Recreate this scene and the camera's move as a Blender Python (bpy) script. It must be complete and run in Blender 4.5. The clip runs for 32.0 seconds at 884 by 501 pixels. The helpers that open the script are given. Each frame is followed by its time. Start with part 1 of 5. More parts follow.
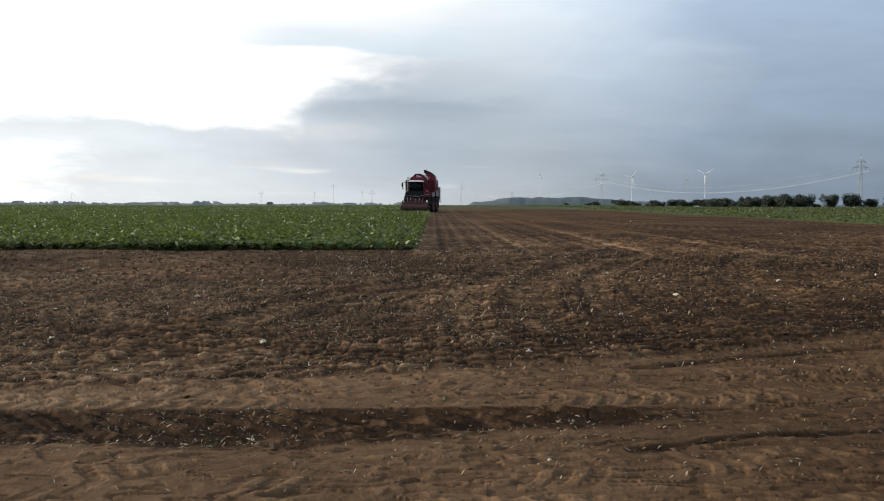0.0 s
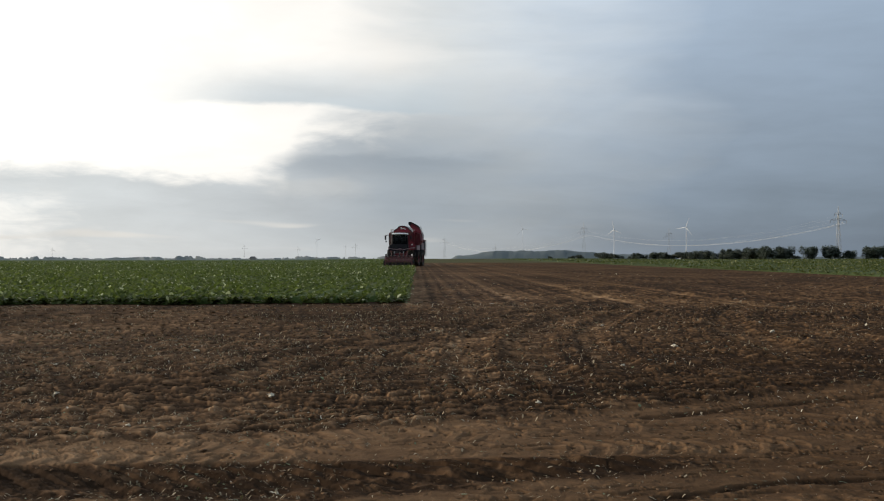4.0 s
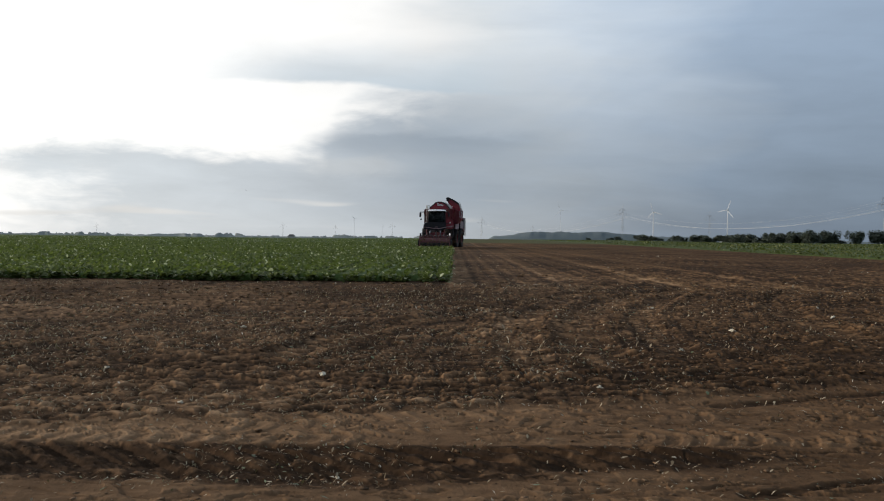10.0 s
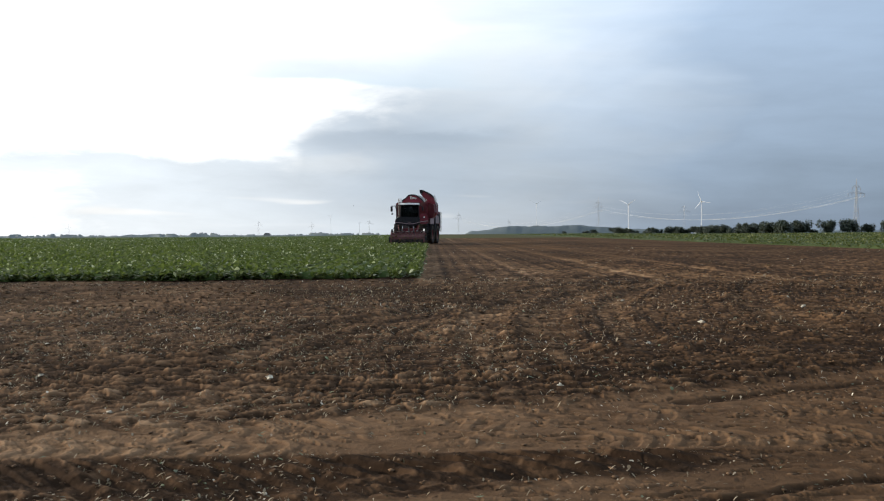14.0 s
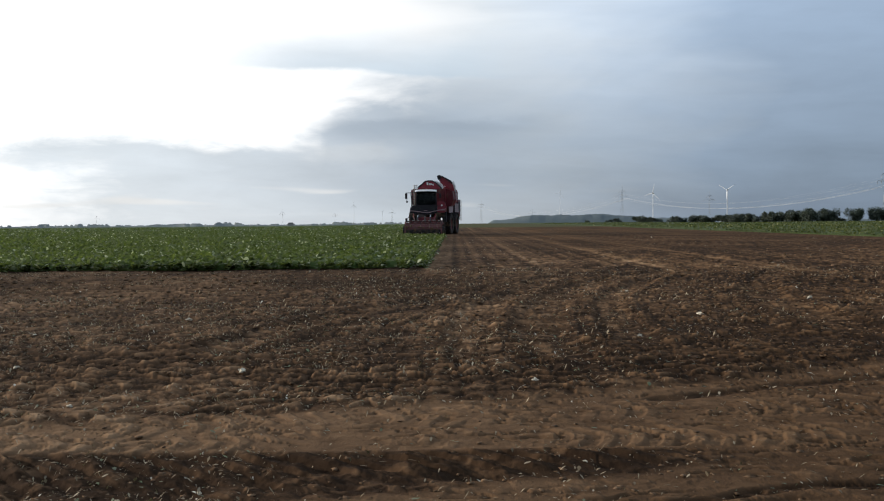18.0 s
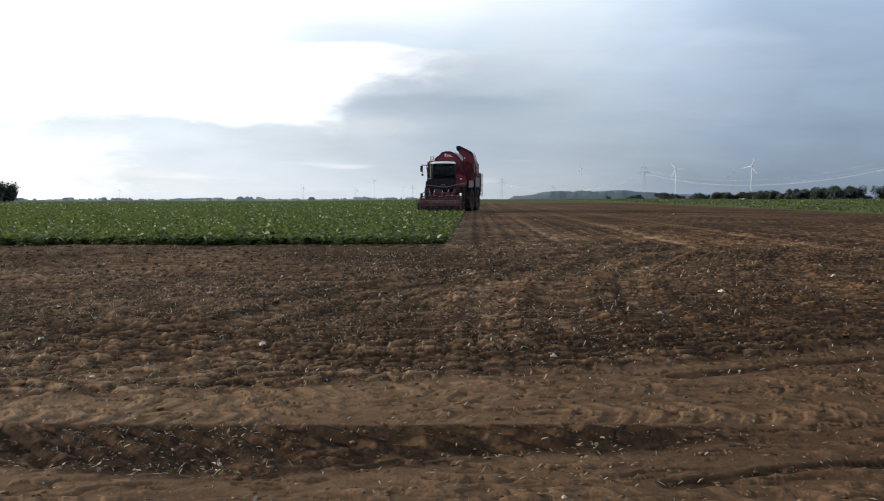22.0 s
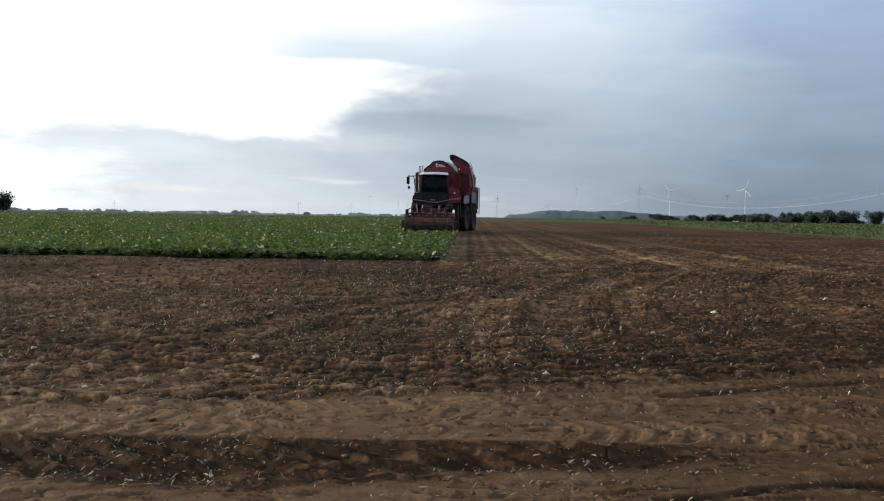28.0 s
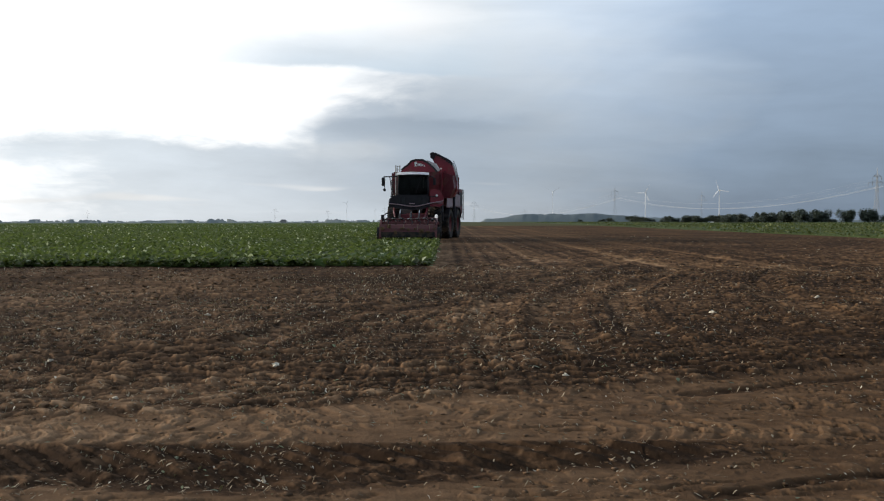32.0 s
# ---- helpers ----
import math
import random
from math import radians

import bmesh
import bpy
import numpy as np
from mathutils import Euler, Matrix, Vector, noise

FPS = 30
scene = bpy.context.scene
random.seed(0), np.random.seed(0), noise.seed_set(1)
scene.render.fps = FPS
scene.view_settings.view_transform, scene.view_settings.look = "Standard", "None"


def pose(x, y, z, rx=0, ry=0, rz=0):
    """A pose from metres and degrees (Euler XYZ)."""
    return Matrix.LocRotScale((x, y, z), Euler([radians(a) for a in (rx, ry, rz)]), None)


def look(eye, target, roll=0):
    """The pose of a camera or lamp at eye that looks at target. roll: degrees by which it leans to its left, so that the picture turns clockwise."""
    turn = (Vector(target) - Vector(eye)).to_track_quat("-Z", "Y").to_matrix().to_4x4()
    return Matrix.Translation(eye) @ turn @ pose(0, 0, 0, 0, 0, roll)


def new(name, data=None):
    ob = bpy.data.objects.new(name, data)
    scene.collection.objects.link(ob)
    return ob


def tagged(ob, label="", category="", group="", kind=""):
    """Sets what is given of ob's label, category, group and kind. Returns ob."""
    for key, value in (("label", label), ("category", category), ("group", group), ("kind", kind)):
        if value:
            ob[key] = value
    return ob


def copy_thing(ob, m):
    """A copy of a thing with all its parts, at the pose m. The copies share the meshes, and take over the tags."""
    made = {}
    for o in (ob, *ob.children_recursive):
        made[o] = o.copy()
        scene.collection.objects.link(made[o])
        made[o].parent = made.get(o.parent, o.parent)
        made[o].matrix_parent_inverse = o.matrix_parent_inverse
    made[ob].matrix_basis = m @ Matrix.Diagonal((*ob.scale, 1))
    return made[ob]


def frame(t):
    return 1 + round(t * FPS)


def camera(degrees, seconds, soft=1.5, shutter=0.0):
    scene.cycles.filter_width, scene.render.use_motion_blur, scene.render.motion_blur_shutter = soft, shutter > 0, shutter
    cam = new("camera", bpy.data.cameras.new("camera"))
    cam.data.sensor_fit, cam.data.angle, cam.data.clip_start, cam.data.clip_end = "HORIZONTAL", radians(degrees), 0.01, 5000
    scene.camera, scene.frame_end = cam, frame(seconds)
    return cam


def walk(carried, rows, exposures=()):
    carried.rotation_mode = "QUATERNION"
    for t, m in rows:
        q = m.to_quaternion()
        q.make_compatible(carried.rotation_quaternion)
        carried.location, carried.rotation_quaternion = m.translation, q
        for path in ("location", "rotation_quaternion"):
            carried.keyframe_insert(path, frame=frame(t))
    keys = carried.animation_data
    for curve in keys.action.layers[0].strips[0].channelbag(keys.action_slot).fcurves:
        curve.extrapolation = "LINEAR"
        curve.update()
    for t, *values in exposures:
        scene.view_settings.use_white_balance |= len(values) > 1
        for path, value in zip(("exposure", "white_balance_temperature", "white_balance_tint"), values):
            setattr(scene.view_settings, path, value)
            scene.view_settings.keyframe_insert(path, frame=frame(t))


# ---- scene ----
# ---- camera ----
cam = camera(57.64, 32.0, soft=1.1, shutter=0.3)
PATH = [
    (0, 0.031, -0.405, 1.237, -0.59, -3.21, 0.22),
    (0.5, 0.039, -0.400, 1.241, -0.01, -3.37, -0.08),
    (1, 0.032, -0.390, 1.227, -1.86, -2.76, 0.56),
    (1.5, 0.016, -0.370, 1.215, -3.40, -2.54, 2.35),
    (2, -0.036, -0.355, 1.222, -1.53, -2.48, 1.87),
    (2.5, -0.113, -0.362, 1.212, -2.68, 0.35, 1.04),
    (3, -0.119, -0.447, 1.215, -1.35, 1.15, 0.70),
    (3.5, -0.145, -0.510, 1.229, -1.74, 0.82, -0.11),
    (5.5, -0.280, -0.329, 1.214, -1.85, 0.37, 0.22),
    (6, -0.270, -0.315, 1.207, -2.02, -1.65, -0.46),
    (6.5, -0.273, -0.314, 1.204, -2.58, -2.67, -2.03),
    (7, -0.277, -0.318, 1.203, -1.38, -3.63, -0.23),
    (7.5, -0.270, -0.334, 1.212, -1.62, -2.16, 0.65),
    (8, -0.266, -0.355, 1.219, -1.11, -2.07, 0.37),
    (8.5, -0.305, -0.351, 1.231, -0.57, -0.98, -0.47),
    (9, -0.360, -0.336, 1.199, 0.27, -1.19, -0.08),
    (9.5, -0.335, -0.268, 1.210, 1.56, -1.02, 0.59),
    (10, -0.362, -0.226, 1.204, 0.85, -0.82, 0.68),
    (10.5, -0.454, -0.195, 1.210, 1.19, -0.53, -0.55),
    (11, -0.520, -0.204, 1.202, 0.22, -2.18, 0.45),
    (11.5, -0.466, -0.215, 1.198, 0.73, -2.41, 1.69),
    (12, -0.436, -0.213, 1.201, -1.14, -2.50, 0.81),
    (12.5, -0.428, -0.200, 1.203, -1.22, -2.45, -0.19),
    (13, -0.379, -0.163, 1.202, -1.31, -2.06, -2.00),
    (13.5, -0.224, -0.071, 1.201, -1.08, -3.78, 0.73),
    (14, -0.155, 0.116, 1.182, -0.77, -1.11, -0.34),
    (14.5, -0.006, 0.275, 1.202, -1.70, -2.01, -1.08),
    (16.5, 0.249, 0.269, 1.196, 2.46, -1.79, -1.23),
    (17, 0.250, 0.264, 1.190, 2.93, -2.57, -1.13),
    (17.5, 0.235, 0.272, 1.189, 1.62, -1.85, -1.12),
    (18, 0.234, 0.263, 1.192, 0.88, -1.87, -0.44),
    (18.5, 0.240, 0.262, 1.189, 1.19, -3.18, 0.09),
    (19, 0.248, 0.262, 1.185, 1.94, -2.88, 0.25),
    (19.5, 0.233, 0.280, 1.186, -0.77, -2.75, 0.54),
    (20, 0.238, 0.268, 1.187, 2.76, -3.05, 0.83),
    (20.5, 0.236, 0.264, 1.184, 1.45, -3.09, 0.66),
    (21, 0.239, 0.268, 1.190, 2.11, -2.01, 0.72),
    (21.5, 0.245, 0.277, 1.187, 1.69, -3.25, 0.27),
    (22, 0.241, 0.278, 1.190, 2.33, -3.61, -0.12),
    (22.5, 0.247, 0.268, 1.190, 2.98, -2.63, -0.91),
    (23, 0.251, 0.265, 1.190, 4.10, -1.74, -0.00),
    (23.5, 0.246, 0.261, 1.189, 2.42, -1.35, 0.40),
    (24, 0.239, 0.258, 1.183, 2.40, -1.34, 0.10),
    (24.5, 0.242, 0.255, 1.191, 1.96, -1.99, 0.09),
    (25, 0.247, 0.247, 1.183, 2.39, -3.05, -0.10),
    (25.5, 0.239, 0.262, 1.185, 1.28, -2.63, 1.09),
    (27.5, 0.233, 0.248, 1.184, 1.24, -2.03, 1.45),
    (28, 0.236, 0.245, 1.184, 1.93, -2.38, 0.92),
    (28.5, 0.248, 0.239, 1.190, 1.37, -2.53, 0.76),
    (29, 0.239, 0.240, 1.185, 1.89, -2.43, 1.16),
    (29.5, 0.237, 0.239, 1.188, 2.22, -2.09, 2.13),
    (30, 0.231, 0.237, 1.191, 1.99, -1.97, 1.14),
    (30.5, 0.220, 0.225, 1.193, 2.59, -1.63, 0.97),
    (31, 0.137, 0.219, 1.204, 2.72, -1.10, 0.43),
    (31.5, 0.001, 0.192, 1.207, 1.55, -1.74, -0.93),
    (32, -0.080, 0.135, 1.192, 0.34, -2.00, -0.01),
]
EXPOSURES = [(0, 0, 6620, 10), (1, 0.07, 6500, 10), (2, 0.1, 6690, 10), (3, -0.3, 6880, 10), (3.5, -0.33, 6880, 10), (5.5, -0.33, 6880, 10), (6, -0.36, 6880, 10), (7, 0, 6690, 10), (8, 0.03, 6500, 10), (9, -0.21, 6560, 10), (10, -0.33, 6620, 10), (11, -0.36, 6680, 10), (12, -0.2, 6620, 10), (13, 0.13, 6560, 10), (14, 0.13, 6500, 10), (17, -0.15, 6470, 10), (18, -0.15, 6460, 10), (19, -0.02, 6450, 10), (20, 0.03, 6440, 10), (21, 0, 6420, 10), (23, 0.07, 6390, 10), (24, -0.13, 6380, 10), (28, -0.07, 6400, 10), (30, -0.1, 6410, 10), (32, -0.17, 6420, 10)]
walk(cam, [(t, pose(x, y, z, 90 + pitch, 0, yaw) @ pose(0, 0, 0, 0, 0, roll)) for t, x, y, z, yaw, pitch, roll in PATH], EXPOSURES)

# ---- light ----
SUN_AZ, SUN_EL = radians(-80.0), radians(12.5)
SUN_DIR = Vector((math.sin(SUN_AZ) * math.cos(SUN_EL), math.cos(SUN_AZ) * math.cos(SUN_EL), math.sin(SUN_EL)))
scene.view_settings.exposure = 0.0


class Graph:
    """A short way to write node trees."""

    def __init__(self, tree):
        self.tree = tree
        tree.nodes.clear()

    def add(self, kind, **sets):
        node = self.tree.nodes.new(kind)
        for key, value in sets.items():
            setattr(node, key, value)
        return node

    def put(self, node, slot, value):
        if isinstance(value, bpy.types.NodeSocket):
            self.tree.links.new(value, node.inputs[slot])
        elif value is not None:
            node.inputs[slot].default_value = value

    def math(self, op, a, b=None, c=None, clamp=False):
        n = self.add("ShaderNodeMath", operation=op, use_clamp=clamp)
        for i, v in enumerate((a, b, c)):
            self.put(n, i, v)
        return n.outputs[0]

    def mix(self, f, a, b, blend="MIX"):
        n = self.add("ShaderNodeMix", data_type="RGBA", blend_type=blend)
        self.put(n, 0, f)
        self.put(n, 6, a)
        self.put(n, 7, b)
        return n.outputs[2]

    def noise(self, vec, scale, detail=3.0, rough=0.55, distort=0.0):
        n = self.add("ShaderNodeTexNoise")
        self.put(n, "Vector", vec)
        n.inputs["Scale"].default_value, n.inputs["Detail"].default_value = scale, detail
        n.inputs["Roughness"].default_value, n.inputs["Distortion"].default_value = rough, distort
        return n.outputs["Fac"]

    def ramp(self, f, stops):
        n = self.add("ShaderNodeValToRGB")
        self.put(n, 0, f)
        els = n.color_ramp.elements
        while len(els) < len(stops):
            els.new(0.5)
        for e, (p, c) in zip(els, stops):
            e.position, e.color = p, (*c, 1) if len(c) == 3 else c
        return n.outputs[0]

    def line(self, f, points):
        """A broken line of heights over a bearing from -0.7 to 0.7 that f gives as 0 to 1."""
        return self.ramp(f, [((a + 0.7) / 1.4, (h, h, h)) for a, h in points])

    def step(self, v, lo, hi):
        n = self.add("ShaderNodeMapRange", interpolation_type="SMOOTHSTEP")
        self.put(n, 0, v)
        n.inputs[1].default_value, n.inputs[2].default_value = lo, hi
        return n.outputs[0]


def make_world():
    world = bpy.data.worlds.new("sky")
    scene.world = world
    world.use_nodes = True
    g = Graph(world.node_tree)
    sky = g.add("ShaderNodeTexSky", sky_type="NISHITA")
    sky.sun_disc, sky.sun_elevation, sky.sun_rotation = False, SUN_EL, SUN_AZ
    way = g.add("ShaderNodeTexCoord").outputs["Generated"]
    xyz = g.add("ShaderNodeSeparateXYZ")
    g.put(xyz, 0, way)
    x, y, z = xyz.outputs
    az = g.math("ARCTAN2", x, y)
    # stretched copy of the direction: cloud banks are wide and low
    flat = g.add("ShaderNodeCombineXYZ")
    g.put(flat, 0, az)
    g.put(flat, 1, g.math("MULTIPLY", z, 3.2))
    flat = flat.outputs[0]
    n_big = g.math("SUBTRACT", g.noise(flat, 3.0, 4.0, 0.5, 0.6), 0.5)
    n_mid = g.math("SUBTRACT", g.noise(flat, 7.0, 5.0, 0.55, 0.4), 0.5)
    n_fine = g.math("SUBTRACT", g.noise(flat, 18.0, 5.0, 0.6, 0.3), 0.5)
    # brightness falls off away from the hidden sun
    da = g.math("MULTIPLY", g.math("ADD", az, 0.515), 1.0)
    de = g.math("MULTIPLY", g.math("SUBTRACT", z, 0.24), 1.25)
    far = g.math("SQRT", g.math("ADD", g.math("MULTIPLY", da, da), g.math("MULTIPLY", de, de)))
    far = g.math("ADD", far, g.math("MULTIPLY", n_big, 0.24))
    far = g.math("ADD", far, g.math("MULTIPLY", n_mid, 0.16))
    veil = g.ramp(g.math("MULTIPLY", far, 0.5), [(0.0, (1.6, 1.6, 1.58)), (0.205, (1.27, 1.28, 1.28)), (0.27, (0.82, 0.88, 0.93)), (0.35, (0.53, 0.62, 0.73)), (0.43, (0.335, 0.43, 0.56)), (0.56, (0.285, 0.375, 0.50)), (1.0, (0.28, 0.35, 0.44))])
    # the grey bank low on the left, its upper edge stepping up to the right, with a lighter gap under it
    across = g.math("MULTIPLY", g.math("ADD", az, 0.7), 1 / 1.4)
    top = g.line(across, [(-0.7, 0.088), (-0.5, 0.094), (-0.40, 0.106), (-0.30, 0.098), (-0.21, 0.098), (-0.165, 0.110), (-0.145, 0.138), (-0.11, 0.156), (-0.01, 0.174), (0.08, 0.180), (0.35, 0.165)])
    ragged = g.math("ADD", 0.030, g.math("MULTIPLY", g.math("MULTIPLY", g.step(az, -0.22, -0.15), g.step(az, 0.0, -0.07)), 0.085))
    top = g.math("ADD", top, g.math("ADD", g.math("MULTIPLY", n_mid, ragged), g.math("MULTIPLY", n_fine, 0.035)))
    width = g.math("ADD", 0.020, g.math("ADD", g.math("MULTIPLY", g.step(az, -0.24, -0.14), 0.034), g.math("MULTIPLY", g.step(az, -0.08, 0.06), 0.075)))
    under = g.step(g.math("DIVIDE", g.math("SUBTRACT", z, top), width), 0.5, -0.6)
    gap = g.math("MULTIPLY", g.step(g.math("ADD", z, g.math("MULTIPLY", n_fine, 0.03)), 0.092, 0.05), g.step(g.math("ADD", az, g.math("MULTIPLY", n_fine, 0.25)), -0.38, -0.56))
    side = g.step(az, 0.3, -0.05)
    bank = g.math("MULTIPLY", g.math("MULTIPLY", under, side), g.math("SUBTRACT", 1.0, g.math("MULTIPLY", gap, 0.95)))
    shade = g.mix(g.step(az, -0.45, 0.05), (0.70, 0.785, 0.865, 1), (0.350, 0.432, 0.535, 1))
    shade = g.mix(g.math("MULTIPLY", g.step(z, 0.06, 0.0), 0.6), shade, (0.71, 0.765, 0.805, 1))
    sheet = g.mix(g.math("MULTIPLY", bank, 0.8), veil, shade)
    # thin bright slits near the horizon
    low = g.add("ShaderNodeCombineXYZ")
    g.put(low, 0, az)
    g.put(low, 1, g.math("MULTIPLY", z, 9.0))
    slit = g.math("MULTIPLY", g.step(g.noise(low.outputs[0], 6.5, 1.5, 0.4, 0.2), 0.56, 0.72), g.math("MULTIPLY", g.step(z, 0.008, 0.022), g.step(z, 0.060, 0.036)))
    sheet = g.mix(g.math("MULTIPLY", g.math("MULTIPLY", slit, side), 0.7), sheet, (0.95, 0.95, 0.94, 1))
    # a dark streak along the top of the bank and a paler patch below it
    wave = g.math("ADD", z, g.math("ADD", g.math("MULTIPLY", n_fine, 0.022), g.math("MULTIPLY", n_mid, 0.02)))
    streak = g.math("MULTIPLY", g.math("MULTIPLY", g.step(wave, 0.134, 0.122), g.step(wave, 0.092, 0.120)), g.math("MULTIPLY", g.step(az, -0.20, -0.12), g.step(az, 0.16, 0.03)))
    sheet = g.mix(g.math("MULTIPLY", streak, 0.45), sheet, (0.33, 0.405, 0.50, 1))
    patch = g.math("MULTIPLY", g.math("MULTIPLY", g.step(wave, 0.104, 0.090), g.step(wave, 0.068, 0.085)), g.math("MULTIPLY", g.step(az, -0.21, -0.15), g.step(az, -0.04, -0.10)))
    sheet = g.mix(g.math("MULTIPLY", patch, 0.35), sheet, (0.80, 0.83, 0.85, 1))
    # a blue-grey wedge of higher cloud, sharp along its lower edge and fading upwards
    edge = g.line(across, [(-0.7, 0.180), (-0.375, 0.181), (-0.243, 0.184), (-0.128, 0.187), (-0.037, 0.178), (0.2, 0.172)])
    over = g.math("SUBTRACT", g.math("ADD", z, g.math("MULTIPLY", n_fine, 0.010)), edge)
    wedge = g.math("MULTIPLY", g.math("MULTIPLY", g.step(over, -0.003, 0.005), g.step(over, 0.060, 0.006)), g.math("MULTIPLY", g.step(az, -0.37, -0.16), g.step(az, 0.12, -0.02)))
    sheet = g.mix(g.math("MULTIPLY", wedge, 0.7), sheet, (0.62, 0.75, 0.87, 1))
    thin = g.add("ShaderNodeCombineXYZ")
    g.put(thin, 0, az)
    g.put(thin, 1, g.math("ADD", g.math("MULTIPLY", z, 7.5), g.math("MULTIPLY", az, 0.5)))
    n_thin = g.math("SUBTRACT", g.noise(thin.outputs[0], 4.5, 5.0, 0.55, 0.5), 0.5)
    calm = g.math("MAXIMUM", g.step(far, 0.38, 0.62), g.step(z, 0.14, 0.09))
    n_thin, n_fine = g.math("MULTIPLY", n_thin, calm), g.math("MULTIPLY", n_fine, calm)
    tone = g.math("ADD", g.math("ADD", 1.0, g.math("MULTIPLY", n_thin, 0.22)), g.math("ADD", g.math("MULTIPLY", n_mid, 0.34), g.math("MULTIPLY", n_fine, 0.09)))
    tone = g.math("ADD", tone, g.math("MULTIPLY", g.math("MAXIMUM", g.math("MINIMUM", g.math("SUBTRACT", z, 0.12), 0.2), -0.1), g.math("MULTIPLY", g.step(az, -0.1, 0.25), 2.8)))
    cloud = g.mix(1.0, sheet, tone, "MULTIPLY")
    blue = g.mix(1.0, sky.outputs[0], (0.1, 0.1, 0.1, 1), "MULTIPLY")
    colour = g.mix(0.94, blue, cloud)
    back = g.add("ShaderNodeBackground")
    g.put(back, 0, colour)
    back.inputs[1].default_value = 1.0
    out = g.add("ShaderNodeOutputWorld")
    g.put(out, 0, back.outputs[0])


make_world()
sun = new("sun", bpy.data.lights.new("sun", "SUN"))
sun.data.energy, sun.data.angle, sun.data.color = 4.2, radians(3.0), (1.0, 0.93, 0.82)
sun.matrix_world = look(SUN_DIR * 50, (0, 0, 0))

# ---- materials ----


def material(name, colour, rough=0.6, metal=0.0, vary=0.25, grain=6.0, bump=0.0, fine=40.0, spec=0.4, dirt=None, dirt_amount=0.0, per="object", coat=0.0):
    """A surface with variation at two scales, optional dirt and relief."""
    m = bpy.data.materials.new(name)
    m.use_nodes = True
    g = Graph(m.node_tree)
    tc = g.add("ShaderNodeTexCoord").outputs["Object"]
    a = g.noise(tc, grain, 4.0)
    b = g.noise(tc, fine, 3.0)
    f = g.math("ADD", g.math("MULTIPLY", a, 0.65), g.math("MULTIPLY", b, 0.35))
    lo = tuple(c * (1 - vary) for c in colour) + (1,)
    hi = tuple(min(1, c * (1 + vary)) for c in colour) + (1,)
    col = g.mix(g.step(f, 0.3, 0.7), lo, hi)
    if per:
        if per == "island":
            r = g.add("ShaderNodeNewGeometry").outputs["Random Per Island"]
        else:
            r = g.add("ShaderNodeObjectInfo").outputs["Random"]
        col = g.mix(1.0, col, g.math("ADD", 0.6 if per == "island" else 0.86, g.math("MULTIPLY", r, 0.9 if per == "island" else 0.28)), "MULTIPLY")
    if dirt:
        d = g.step(g.math("ADD", a, g.math("MULTIPLY", b, 0.4)), 0.85 - dirt_amount * 0.5, 0.95)
        col = g.mix(g.math("MULTIPLY", d, min(1.0, 0.4 + dirt_amount)), col, (*dirt, 1))
    p = g.add("ShaderNodeBsdfPrincipled")
    g.put(p, "Base Color", col)
    g.put(p, "Roughness", g.math("ADD", rough - 0.08, g.math("MULTIPLY", b, 0.16)))
    p.inputs["Metallic"].default_value = metal
    p.inputs["Specular IOR Level"].default_value = spec
    p.inputs["Coat Weight"].default_value = coat
    if bump:
        n = g.add("ShaderNodeBump")
        n.inputs["Strength"].default_value, n.inputs["Distance"].default_value = 0.8, bump
        g.put(n, "Height", f)
        g.put(p, "Normal", n.outputs[0])
    out = g.add("ShaderNodeOutputMaterial")
    g.put(out, 0, p.outputs[0])
    return m


def leaf_material(name, lo, hi, rough=0.35, through_light=0.25, spec=0.5, pale=None):
    m = bpy.data.materials.new(name)
    m.use_nodes = True
    g = Graph(m.node_tree)
    r = g.add("ShaderNodeNewGeometry").outputs["Random Per Island"]
    tc = g.add("ShaderNodeTexCoord").outputs["Object"]
    f = g.math("ADD", g.math("MULTIPLY", r, 0.75), g.math("MULTIPLY", g.noise(tc, 0.35, 3.0), 0.35), clamp=True)
    col = g.mix(g.math("POWER", f, 1.4), (*lo, 1), (*hi, 1))
    # a few whole pieces take the pale colour, on beet for sun glints
    if pale:
        col = g.mix(g.step(g.math("FRACT", g.math("MULTIPLY", r, 7.3)), 0.945, 0.975), col, (*pale, 1))
    p = g.add("ShaderNodeBsdfPrincipled")
    g.put(p, "Base Color", col)
    p.inputs["Roughness"].default_value, p.inputs["Specular IOR Level"].default_value = rough, spec
    t = g.add("ShaderNodeBsdfTranslucent")
    g.put(t, 0, g.mix(0.5, col, (0.16, 0.22, 0.03, 1)))
    s = g.add("ShaderNodeMixShader")
    s.inputs[0].default_value = through_light
    g.put(s, 1, p.outputs[0])
    g.put(s, 2, t.outputs[0])
    out = g.add("ShaderNodeOutputMaterial")
    g.put(out, 0, s.outputs[0])
    return m


